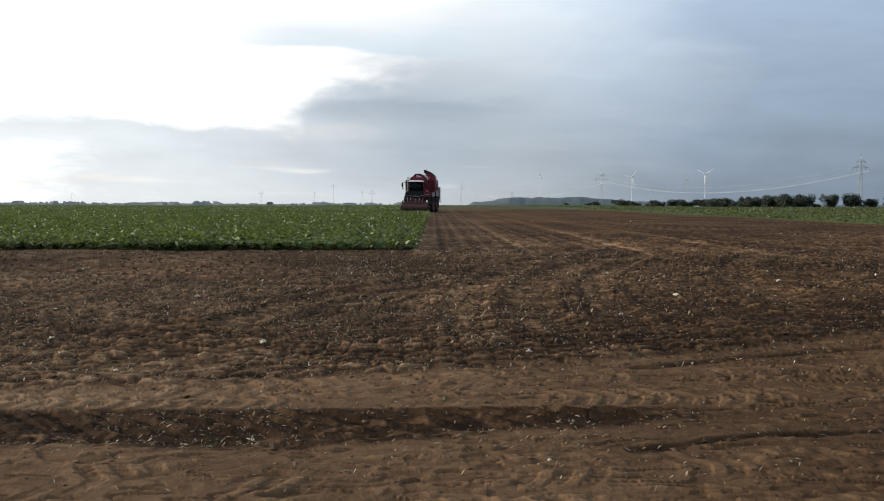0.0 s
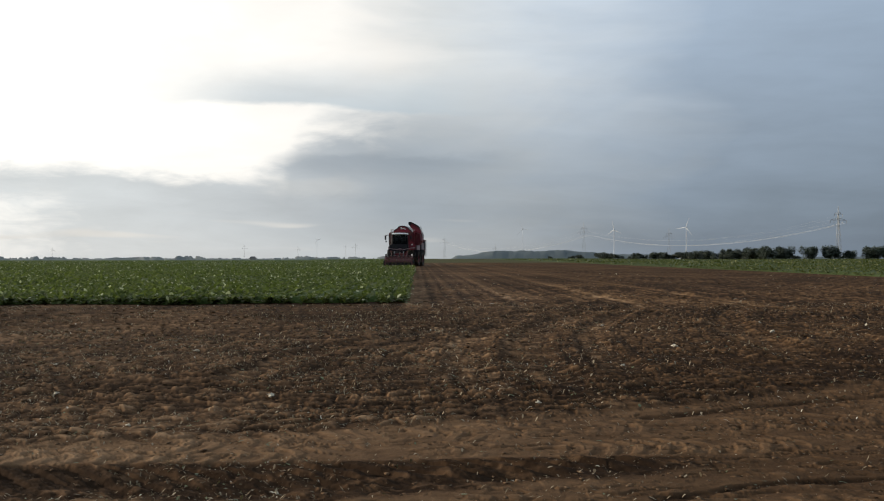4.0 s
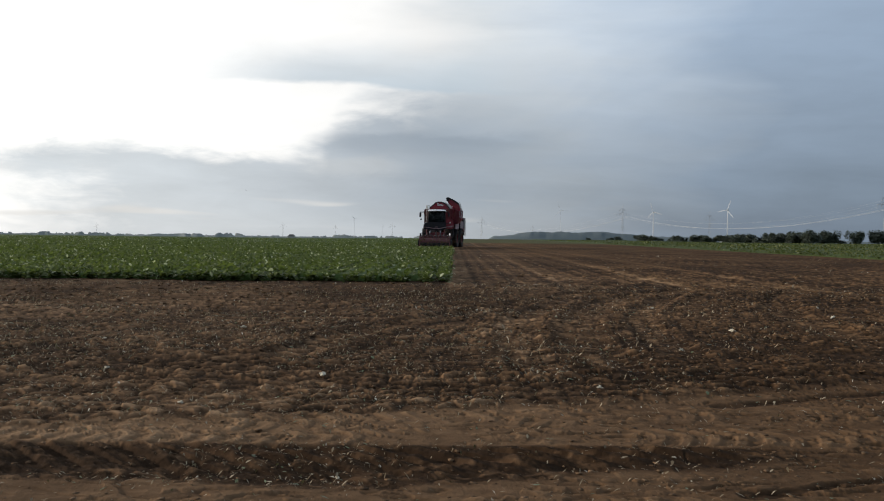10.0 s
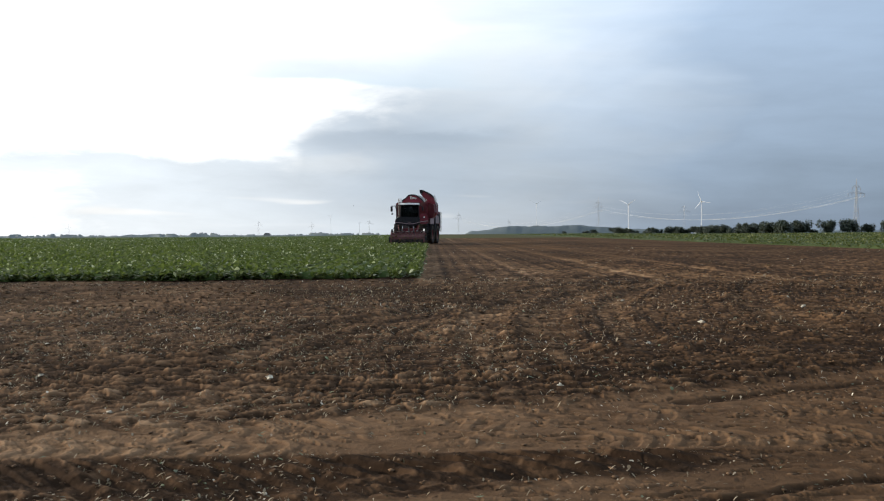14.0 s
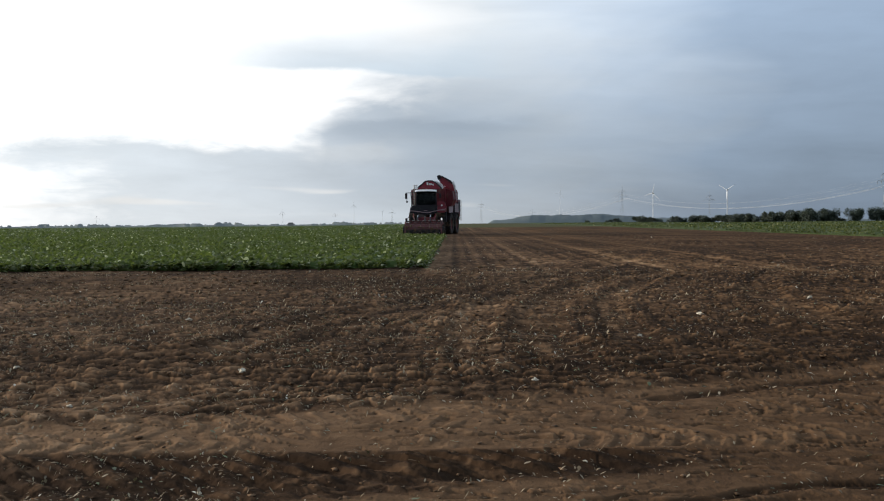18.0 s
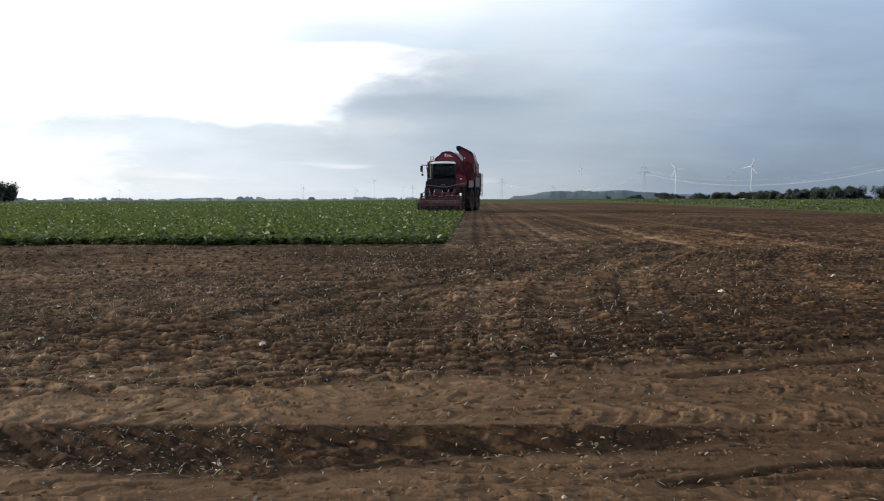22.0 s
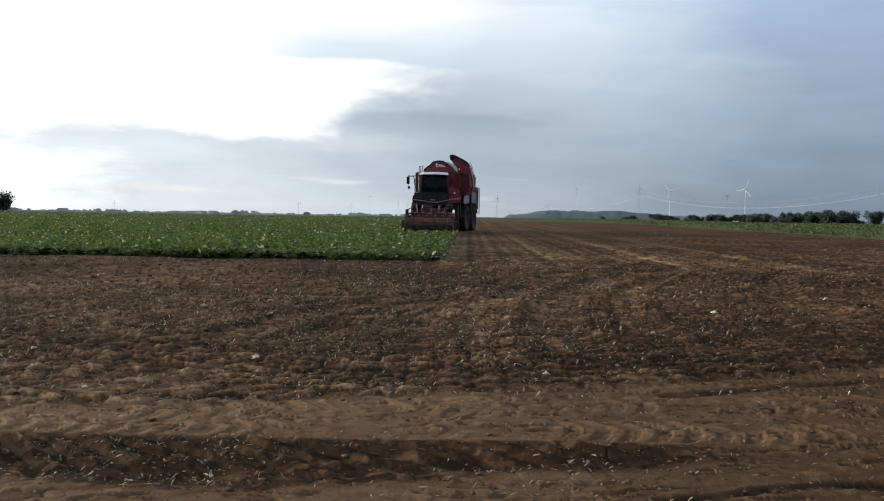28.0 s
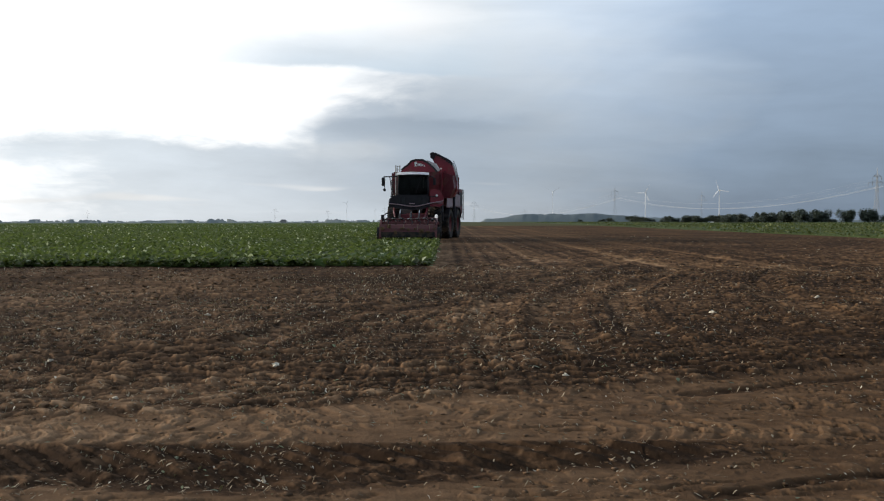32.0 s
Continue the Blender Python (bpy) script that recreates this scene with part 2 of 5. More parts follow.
def soil_material():
    m = bpy.data.materials.new("field_soil")
    m.use_nodes = True
    g = Graph(m.node_tree)
    tc = g.add("ShaderNodeTexCoord").outputs["Object"]
    # dry: soil dryness with painted light and shade mixed in
    dry = g.add("ShaderNodeAttribute", attribute_name="dry").outputs["Fac"]
    green = g.add("ShaderNodeAttribute", attribute_name="green").outputs["Fac"]
    n1 = g.noise(tc, 0.7, 5.0, 0.6)
    n2 = g.noise(tc, 6.0, 5.0, 0.65)
    n3 = g.noise(tc, 38.0, 4.0, 0.7)
    f = g.math("ADD", dry, g.math("MULTIPLY", g.math("SUBTRACT", n1, 0.5), 0.45))
    f = g.math("ADD", f, g.math("MULTIPLY", g.math("SUBTRACT", n2, 0.5), 0.45))
    f = g.math("ADD", f, g.math("MULTIPLY", g.math("SUBTRACT", n3, 0.5), 0.10), clamp=True)
    col = g.ramp(f, [(0.0, (0.033, 0.0195, 0.0115)), (0.35, (0.104, 0.0595, 0.0325)), (0.7, (0.222, 0.131, 0.072)), (1.0, (0.385, 0.246, 0.142))])
    # redder loam towards the open side of the field
    xyz = g.add("ShaderNodeSeparateXYZ")
    g.put(xyz, 0, tc)
    loam = g.step(g.math("ADD", xyz.outputs[0], g.math("MULTIPLY", g.math("SUBTRACT", n1, 0.5), 6.0)), -1.0, 8.0)
    col = g.mix(loam, col, g.mix(1.0, col, (1.06, 0.98, 0.84, 1), "MULTIPLY"))
    grass = g.mix(n2, (0.070, 0.075, 0.030, 1), (0.115, 0.105, 0.055, 1))
    col = g.mix(green, col, grass)
    p = g.add("ShaderNodeBsdfPrincipled")
    g.put(p, "Base Color", col)
    p.inputs["Roughness"].default_value, p.inputs["Specular IOR Level"].default_value = 0.95, 0.03
    n = g.add("ShaderNodeBump")
    n.inputs["Strength"].default_value, n.inputs["Distance"].default_value = 0.8, 0.015
    g.put(n, "Height", g.math("ADD", g.math("MULTIPLY", n3, 0.5), g.math("MULTIPLY", n2, 1.2)))
    g.put(p, "Normal", n.outputs[0])
    out = g.add("ShaderNodeOutputMaterial")
    g.put(out, 0, p.outputs[0])
    return m


MUD = (0.13, 0.085, 0.05)
SOIL = soil_material()
CLOD = material("soil_clod", (0.125, 0.077, 0.044), 0.95, vary=0.45, grain=9, fine=60, bump=0.01, spec=0.1, per="island")
RED = material("red_paint", (0.23, 0.013, 0.028), 0.38, vary=0.22, grain=1.6, fine=22, dirt=MUD, dirt_amount=0.25, coat=0.2)
DARK_RED = material("dusty_dark_red_paint", (0.125, 0.012, 0.020), 0.5, vary=0.3, grain=2.0, fine=25, dirt=MUD, dirt_amount=0.4)
MUDDY_RED = material("muddy_red_steel", (0.17, 0.055, 0.055), 0.7, vary=0.35, grain=4.0, fine=30, dirt=(0.075, 0.048, 0.034), dirt_amount=0.5, bump=0.008)
BLACK = material("black_plastic", (0.028, 0.026, 0.030), 0.55, spec=0.2, vary=0.3, grain=3, fine=40)
RUBBER = material("tyre_rubber", (0.022, 0.021, 0.020), 0.85, vary=0.3, grain=3, fine=30, dirt=MUD, dirt_amount=0.45)
STEEL = material("worn_steel", (0.42, 0.41, 0.39), 0.38, metal=0.85, vary=0.2, grain=5, fine=50, dirt=MUD, dirt_amount=0.3)
CHROME = material("chromed_rod", (0.75, 0.75, 0.74), 0.16, metal=1.0, vary=0.08)
WHITE = material("white_paint", (0.78, 0.77, 0.75), 0.4, vary=0.06, grain=2, fine=30, dirt=(0.4, 0.36, 0.3), dirt_amount=0.15)
SILVER = material("dusty_pinkish_grey_paint", (0.34, 0.235, 0.245), 0.45, vary=0.12, grain=2, fine=30, dirt=MUD, dirt_amount=0.3)
LINING = material("cab_lining", (0.03, 0.03, 0.032), 0.8, vary=0.25)
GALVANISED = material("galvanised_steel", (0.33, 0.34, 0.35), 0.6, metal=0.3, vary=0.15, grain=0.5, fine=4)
WIRE = material("aluminium_conductor", (0.82, 0.83, 0.84), 0.35, metal=0.6, vary=0.05)
TURBINE = material("white_turbine_coating", (0.82, 0.83, 0.84), 0.4, vary=0.04, grain=0.1, fine=1)
BARK = material("tree_bark", (0.07, 0.055, 0.04), 0.9, vary=0.4, grain=3, fine=25, bump=0.02)
# leaves of the field-edge trees, lightened and greyed a little for haze
LEAF_WILLOW = leaf_material("willow_leaves", (0.072, 0.092, 0.072), (0.118, 0.142, 0.108), 0.6, 0.1)
LEAF_HEDGE = leaf_material("hedge_leaves", (0.078, 0.095, 0.074), (0.125, 0.142, 0.108), 0.6, 0.1)
# far belts: pale blue-grey puts the haze of distance into the leaf colour
HAZED_WOOD = leaf_material("haze_toned_woodland", (0.15, 0.18, 0.185), (0.195, 0.225, 0.228), 0.9, 0.1, 0.05)
HAZED_HEDGE = leaf_material("haze_toned_hedgerow", (0.25, 0.275, 0.27), (0.32, 0.345, 0.335), 0.9, 0.1, 0.05)
# the pale share of beet leaves is painted near white for glints of sun
BEET_LEAF = leaf_material("beet_leaves", (0.032, 0.052, 0.012), (0.180, 0.210, 0.074), 0.5, 0.42, 0.12, (0.66, 0.68, 0.44))
DULL_LEAF = leaf_material("dull_beet_leaves", (0.042, 0.056, 0.018), (0.170, 0.172, 0.055), 0.5, 0.3, 0.12, (0.42, 0.40, 0.18))
DULL_SHEET = leaf_material("dull_beet_canopy", (0.050, 0.075, 0.022), (0.095, 0.118, 0.040), 0.8, 0.1, 0.1)
BEET_SHEET = leaf_material("beet_canopy", (0.045, 0.075, 0.016), (0.085, 0.125, 0.032), 0.8, 0.1, 0.1)
SCRAP = leaf_material("withered_leaf_scrap", (0.14, 0.10, 0.06), (0.48, 0.39, 0.27), 0.75, 0.08, 0.1, (0.72, 0.66, 0.53))
SCRAP_GREEN = material("torn_green_leaf", (0.10, 0.115, 0.05), 0.6, vary=0.5, grain=7, fine=50, per="island")
BEET_FLESH = material("broken_beet", (0.66, 0.58, 0.44), 0.7, spec=0.1, vary=0.2, grain=14, fine=60, dirt=MUD, dirt_amount=0.35)
FEATHER = material("dark_feathers", (0.03, 0.03, 0.035), 0.7, vary=0.3, grain=30, fine=120)
BUILDING = material("far_farm_wall", (0.46, 0.45, 0.44), 0.8, vary=0.1)
ROOFING = material("far_farm_roof", (0.26, 0.25, 0.25), 0.8, vary=0.15)


def glass_material():
    m = bpy.data.materials.new("tinted_glass")
    m.use_nodes = True
    g = Graph(m.node_tree)
    p = g.add("ShaderNodeBsdfPrincipled")
    p.inputs["Base Color"].default_value = (0.10, 0.12, 0.12, 1)
    p.inputs["Roughness"].default_value, p.inputs["Transmission Weight"].default_value, p.inputs["IOR"].default_value = 0.03, 0.85, 1.25
    out = g.add("ShaderNodeOutputMaterial")
    g.put(out, 0, p.outputs[0])
    return m


GLASS = glass_material()


def lens_material(name, glow):
    m = bpy.data.materials.new(name)
    m.use_nodes = True
    g = Graph(m.node_tree)
    p = g.add("ShaderNodeBsdfPrincipled")
    p.inputs["Base Color"].default_value = (0.9, 0.9, 0.88, 1)
    p.inputs["Roughness"].default_value = 0.1
    p.inputs["Emission Color"].default_value, p.inputs["Emission Strength"].default_value = (1.0, 0.97, 0.92, 1), glow
    out = g.add("ShaderNodeOutputMaterial")
    g.put(out, 0, p.outputs[0])
    return m


LENS = lens_material("lamp_lens", 0.0)
GLOW_WHITE = lens_material("glowing_white", 0.4)

# ---- noise and terrain ----
RNG = np.random.default_rng(7)
TABLE = RNG.random((256, 256))


def lattice(x, y, seed=0):
    """Smooth value noise, 0 to 1, one cell a unit."""
    x, y = np.asarray(x, float) + seed * 17.31, np.asarray(y, float) + seed * 9.77
    i, j = np.floor(x).astype(int), np.floor(y).astype(int)
    u, v = x - i, y - j
    u, v = u * u * (3 - 2 * u), v * v * (3 - 2 * v)
    a, b = TABLE[i & 255, j & 255], TABLE[(i + 1) & 255, j & 255]
    c, d = TABLE[i & 255, (j + 1) & 255], TABLE[(i + 1) & 255, (j + 1) & 255]
    return (a * (1 - u) + b * u) * (1 - v) + (c * (1 - u) + d * u) * v


def fractal(x, y, size, octaves=4, seed=0, gain=0.5):
    out, amp, total = 0.0, 1.0, 0.0
    for k in range(octaves):
        out = out + amp * lattice(x / size * 2 ** k, y / size * 2 ** k, seed + k)
        total += amp
        amp *= gain
    return out / total


def cells(x, y, seed=0):
    """Broken pieces: distance to the nearest of scattered points, one a unit, and a number for each piece."""
    x, y = np.asarray(x, float) + seed * 23.7, np.asarray(y, float) + seed * 5.3
    i, j = np.floor(x).astype(int), np.floor(y).astype(int)
    best, mark = np.full(x.shape, 9.0), np.zeros(x.shape)
    for di in (-1, 0, 1):
        for dj in (-1, 0, 1):
            a, b = (i + di) & 255, (j + dj) & 255
            d = (i + di + TABLE[a, b] - x) ** 2 + (j + dj + TABLE[b, (a + 97) & 255] - y) ** 2
            closer = d < best
            best = np.where(closer, d, best)
            mark = np.where(closer, TABLE[(a + 31) & 255, (b + 57) & 255], mark)
    return np.sqrt(best), mark


def smooth(v, lo, hi):
    u = np.clip((np.asarray(v, float) - lo) / (hi - lo), 0, 1)
    return u * u * (3 - 2 * u)


def lie(x, y):
    """The lie of the land: level near the camera, rising gently ahead, less so to the left."""
    x, y = np.asarray(x, float), np.asarray(y, float)
    d = np.clip(y - 10, 0, None)
    up = 0.0043 * d * smooth(d, 0, 12)
    up = np.where(y > 340, 0.0043 * 330 - 0.004 * (y - 340), up)
    up = np.maximum(up, -6.0)
    return up * (1 - 0.42 * smooth(-x / (np.abs(y) + 5), 0.0, 0.2)) + 0.25 * smooth(x / (np.abs(y) + 5), 0.05, 0.6) * smooth(y, 100, 320) - 0.45 * smooth(x / (np.abs(y) + 5), 0.18, 0.36) * smooth(y, 120, 320)


FIELD_X, FIELD_Y = -0.50, 20.9
RIGHT_X = 27.0
FIELD_END = 345.0


def along(points, x, y):
    """Distance to a polyline, and how far along it the nearest point lies."""
    best, run, gone = np.full(np.shape(x), 1e9), np.zeros(np.shape(x)), 0.0
    for (ax, ay), (bx, by) in zip(points, points[1:]):
        dx, dy = bx - ax, by - ay
        long = math.hypot(dx, dy)
        s = np.clip(((x - ax) * dx + (y - ay) * dy) / max(long * long, 1e-9), 0, 1)
        d = np.hypot(x - ax - s * dx, y - ay - s * dy)
        run = np.where(d < best, gone + s * long, run)
        best = np.minimum(best, d)
        gone += long
    return best, run


def curve_points(points, n=8):
    """A smooth polyline through a few points."""
    out = []
    p = [points[0], *points, points[-1]]
    for a, b, c, d in zip(p, p[1:], p[2:], p[3:]):
        for k in range(n):
            t = k / n
            out.append(tuple(0.5 * (2 * b[i] + (c[i] - a[i]) * t + (2 * a[i] - 5 * b[i] + 4 * c[i] - d[i]) * t * t + (3 * b[i] - a[i] - 3 * c[i] + d[i]) * t ** 3) for i in (0, 1)))
    return out + [points[-1]]


TURNS = [
    (curve_points([(9.8, 31), (8.3, 25.2), (6.2, 20.8), (3.9, 17.7), (2.35, 14.7), (1.5, 11.8), (1.17, 9.4), (1.14, 7.4)]), 0.42),
    (curve_points([(12.5, 27), (7.6, 22), (5.0, 18.6), (3.45, 15.0), (2.55, 12.4), (2.25, 10.3), (2.1, 8.2)]), 0.30),
    (curve_points([(6.5, 27), (2.4, 17.6), (1.3, 14.0), (0.75, 12.2), (0.45, 10.2), (0.40, 8.6), (0.5, 7.2)]), 0.36),
    (curve_points([(3.4, 20), (1.2, 15.5), (-0.3, 12.6), (-1.2, 10.9), (-1.7, 9.6), (-2.1, 8.0)]), 0.30),
    (curve_points([(17, 26), (11, 22.5), (7.5, 18.5), (5.6, 14.5), (4.9, 11.5), (4.6, 9.0)]), 0.40),
    (curve_points([(24, 25), (14, 20.5), (9.8, 16.6), (8.0, 13.0), (7.4, 10.0)]), 0.40),
]


# narrow ruts inside the passing tracks
RUTS = [(curve_points([(1.59, 5.73), (2.06, 5.9), (2.39, 6.06), (2.83, 6.24), (3.4, 6.42), (4.3, 6.77)]), 0.10), (curve_points([(1.08, 3.63), (1.32, 3.7), (1.55, 3.81), (1.82, 3.88), (2.14, 3.93), (2.94, 4.05)]), 0.06)]


def sliced(n, levels, sharp=0.16):
    """Overlapping slices: a saw-toothed height made of flat treads and steep risers, -0.5 to 0.5."""
    u = n * levels
    u = u - np.floor(u)
    return smooth(u, 0.5 - sharp, 0.5 + sharp) - u


def slits(n, levels, wide=0.10):
    """Thin grooves along the contours of a noise, 0 to 1."""
    u = n * levels
    return smooth(np.abs(u - np.floor(u) - 0.5), wide, wide * 0.35)


def bars(phase, wide=0.5):
    """Rounded bars repeating once a unit, 0 to 1; wide is the share that they take."""
    u = np.abs((phase % 1.0) - 0.5) * 2
    return smooth(u, wide + 0.18, wide - 0.12)


# wheel passes across the front of the field: where they lie at x = 0, their slope, half their width and the spacing of the lugs
PASSES = [(5.22, 0.14, 0.27, 0.20), (4.72, 0.05, 0.24, 0.17), (3.28, 0.06, 0.26, 0.165), (2.72, 0.03, 0.24, 0.17), (6.0, 0.34, 0.16, 0.19)]


def soil(x, y, fine=1.0):
    """Relief of the worked soil and its paleness, dry soil plus painted light and shade; fine is the share of its small
    lumps.
    """
    z = np.zeros_like(x)
    dry = np.full_like(x, 0.215)
    wob = (fractal(x, y, 1.7, 3, 3) - 0.5)
    near = smooth(y, 60, 25)
    # cloddy loosened soil: broken crumbs of two sizes over small folds
    lumps = fractal(x / 1.5, y, 0.12, 4, 11, 0.62) - 0.5
    bend = 0.05 * lumps
    d1, m1 = cells((x + bend + 0.05 * wob) / 0.16, (y + 0.14 * x - bend) / 0.115, 1)
    d2, m2 = cells((x - bend) / 0.075, (y + 0.1 * x + bend) / 0.060, 2)
    heaps = smooth(fractal(x / 1.6, y, 0.30, 3, 25), 0.40, 0.62)
    lay = 0.55 + 0.9 * smooth(fractal(x, y, 0.9, 2, 27), 0.35, 0.65)
    # slices thrown over by the lifter, long across and short ahead, a coarse and a fine set
    warp = 0.10 * wob + 0.03 * lumps
    n_big = fractal((x + warp) / 1.5, y + 0.16 * x + warp, 0.85, 4, 61, 0.5)
    n_sm = fractal((x - warp) / 1.7, y + 0.10 * x + 0.5 * warp, 0.36, 3, 67, 0.5)
    cut_big, cut_sm = sliced(n_big, 7, 0.07), sliced(n_sm, 6, 0.09)
    plates = smooth(m1, 0.25, 1.0) * (1 - 0.35 * smooth(d1, 0.3, 0.7)) - 0.35
    chips = smooth(m2, 0.3, 1.0) * (1 - 0.4 * smooth(d2, 0.3, 0.7)) - 0.3
    # lug prints of turning wheels, row behind row: steep towards the headland, sloping away behind
    aim = x - 0.022 * np.clip(y - 7, 0, 15) ** 2 + 0.30 * wob + 0.12 * lumps
    lane = aim / 0.25
    idx = np.floor(lane)
    v = lane - idx
    own = TABLE[(idx.astype(int) * 7) & 255, (idx.astype(int) * 13 + 5) & 255]
    p = (y + 0.25 * wob + 0.12 * lumps + 0.16 * np.abs(v - 0.5) + 0.16 * (own - 0.5) * v) / (0.17 + 0.06 * own) + own * 5
    f = p - np.floor(p)
    beat = TABLE[(np.floor(p).astype(int) * 3 + idx.astype(int) * 11) & 255, (idx.astype(int) * 5 + 77) & 255]
    step = smooth(f, 0.0, 0.10) * (1 - f) * smooth(np.abs(v - 0.5), 0.50, 0.34) * (0.35 + 0.9 * beat)
    rough = (0.019 * lumps - 0.016 * slits(n_sm, 6, 0.10) * smooth(m1, 0.2, 0.6) + 0.009 * plates * lay + 0.007 * chips + 0.008 * heaps + 0.015 * cut_big * lay + 0.012 * cut_sm + 0.021 * step * (0.35 + 0.65 * lay)) * (0.6 + 0.4 * smooth(y, 4.5, 7))
    fine = fine * smooth(y, 48, 20)
    lumps, rough = lumps * fine, rough * fine
    streak = fractal(x + 0.06 * wob, y * 0.018, 0.55, 3, 33, 0.6) - 0.5
    swell = 0.05 * (fractal(x, y, 2.6, 2, 31) - 0.5)
    # passing tracks close to the camera, running across
    top = 5.55 + 0.26 * x + 0.045 * np.clip(x, 0, None) ** 2 + 0.25 * wob
    low = 4.45 + 0.02 * x + 0.12 * wob + 0.03 * np.clip(x - 1.2, 0, None) ** 2
    ridge_low = np.minimum(3.70 + 0.26 * np.clip(x + 0.6, 0, None) - 0.05 * np.clip(x + 0.6, None, 0) + 0.2 * wob, low)
    track = smooth(y, low - 0.06, low + 0.08) * smooth(y, top + 0.22, top - 0.10)
    ridge = smooth(y, ridge_low - 0.10, ridge_low + 0.10) * smooth(y, low + 0.06, low - 0.06) * smooth(x, 1.9, 0.6)
    front = smooth(y, ridge_low + 0.05, ridge_low - 0.12) + smooth(x, 0.8, 2.2) * smooth(y, low + 0.05, low - 0.05)
    front = np.clip(front, 0, 1) * smooth(y, -4, 0.5)
    # broken lug prints and cracks in the pressed tracks
    patch = smooth(fractal(x / 1.8, y, 0.35, 3, 45), 0.42, 0.58)
    prints = fractal((x + 0.2 * wob) / 4.2, y + 0.08 * x, 0.17, 3, 41, 0.5)
    shelf = sliced(prints, 5, 0.045) * (0.35 + 0.65 * patch) * fine
    dash = slits(prints, 5, 0.085) * smooth(fractal(x / 1.5, y, 0.16, 2, 55), 0.42, 0.58) * (1 - 0.5 * front) * fine
    crumbs = chips * smooth(m2 + 0.5 * patch, 1.0, 1.3) * fine
    lug = np.zeros_like(x)
    for at, slope, half, gap in PASSES:
        v = y - at - slope * x - 0.10 * wob
        side = smooth(np.abs(v), half, half * 0.8)
        bar = bars((x + 0.55 * np.abs(v) + 0.04 * np.sin(9 * v)) / gap, 0.42)
        lug = np.maximum(lug, bar * side * smooth(fractal(x / 1.4, y, 0.30, 2, 43 + int(10 * gap)), 0.43, 0.60))
    lug = lug * fine
    # scalloped wall and rubble of the deep rut
    ribs = bars((x + 1.1 * (y - low) + 0.35 * wob) / 0.235, 0.5) * smooth(y, ridge_low, low - 0.1)
    pressed = np.clip(track + front, 0, 1)
    calm = smooth(y, 13, 16.5) * smooth(x, 2, -1)
    amount = (1 - 0.86 * pressed) * (1 - 0.45 * calm)
    ruts = np.zeros_like(x)
    for line, width in RUTS:
        ruts = np.maximum(ruts, smooth(along(line, x, y)[0] + 0.10 * (fractal(x, y, 0.3, 3, 49) - 0.5), width, width * 0.3))
    # the narrow ruts are sunk and coloured darker
    z -= 0.016 * ruts * (0.4 + 0.6 * fine)
    dry -= (0.26 - 0.3 * lumps) * ruts
    # turning arcs
    arcs = np.zeros_like(x)
    lips, treads = np.zeros_like(x), np.zeros_like(x)
    for line, width in TURNS:
        d, run = along(line, x, y)
        treads = np.maximum(treads, bars((run + 0.5 * d) / 0.24, 0.45) * smooth(d, width * 1.3, width * 0.9))
        d = d + 0.12 * wob
        arcs = np.maximum(arcs, smooth(d, width, width * 0.45))
        lips = np.maximum(lips, smooth(d, width * 1.9, width * 1.25) * smooth(d, width * 0.8, width * 1.15))
    arcs, lips, treads = arcs * (1 - pressed), lips * (1 - pressed), treads * (1 - pressed) * smooth(fractal(x, y, 0.7, 2, 47), 0.35, 0.6) * fine
    bare = smooth(y, 17, 21) * smooth(x, FIELD_X - 0.2, FIELD_X + 0.1) * smooth(x, RIGHT_X + 2, RIGHT_X)
    # rows left by the lifter, and the headland rows along the standing crop
    rows = np.cos(2 * math.pi * (x + 0.05 * wob) / 0.5)
    aside = smooth(x, 16, 5)
    k = np.floor((x + 0.04 * wob) / 0.37)
    line = smooth(np.abs((x + 0.04 * wob) / 0.37 - k - 0.5), 0.20, 0.06) * smooth(TABLE[k.astype(int) & 255, 9], 0.45, 0.95) * smooth(fractal(x, y * 0.12, 0.9, 2, 35), 0.35, 0.6)
    passes = aside * smooth(np.abs(((x + 0.4) / 3.0) % 1 - 0.5), 0.36, 0.48)
    heads = np.cos(2 * math.pi * (y + 0.15 * wob + 0.01 * x) / 0.55) * smooth(y, 12.5, 15) * smooth(y, 20.6, 19.6) * smooth(x, 3, -1)
    z += rough * amount * (1 - 0.55 * ridge) * (1 - 0.45 * arcs) * (1 - 0.5 * bare) + swell * (1 - 0.6 * pressed)
    z += (0.030 * (ribs * fine - 1.0) + 0.075 * (fractal(x / 1.8, y + 0.5 * x, 0.15, 5, 57, 0.62) - 0.5) * fine) * ridge - 0.012 * track - 0.012 * front + (0.012 * shelf + 0.010 * lug + 0.010 * crumbs - 0.017 * dash + 0.008 * lumps) * pressed
    z += -0.020 * arcs + 0.014 * lips + 0.018 * treads + (0.004 * rows - 0.003 * passes) * bare + 0.025 * heads
    # rut darkened for moist soil and for the shade on its wall
    dry += 0.34 * track + 0.24 * front - 0.35 * ridge + 0.05 * arcs - 0.03 * lips + bare * (0.09 + 0.24 * line + (0.16 + 0.34 * aside) * streak + (0.05 + 0.06 * near) * rows + (0.16 + 0.20 * near) * passes) + 0.17 * heads
    # crests paler and hollows darker: dry crumbs, with their light and shade painted in
    dry += 0.5 * (fractal(x, y, 3.1, 3, 51) - 0.5) * (1 - 0.4 * pressed) + (0.30 * lumps + fine * (0.26 * plates * lay + 0.14 * chips + 0.18 * (heaps - 0.5) + 0.20 * cut_big + 0.14 * cut_sm + 0.48 * (step - 0.25))) * amount
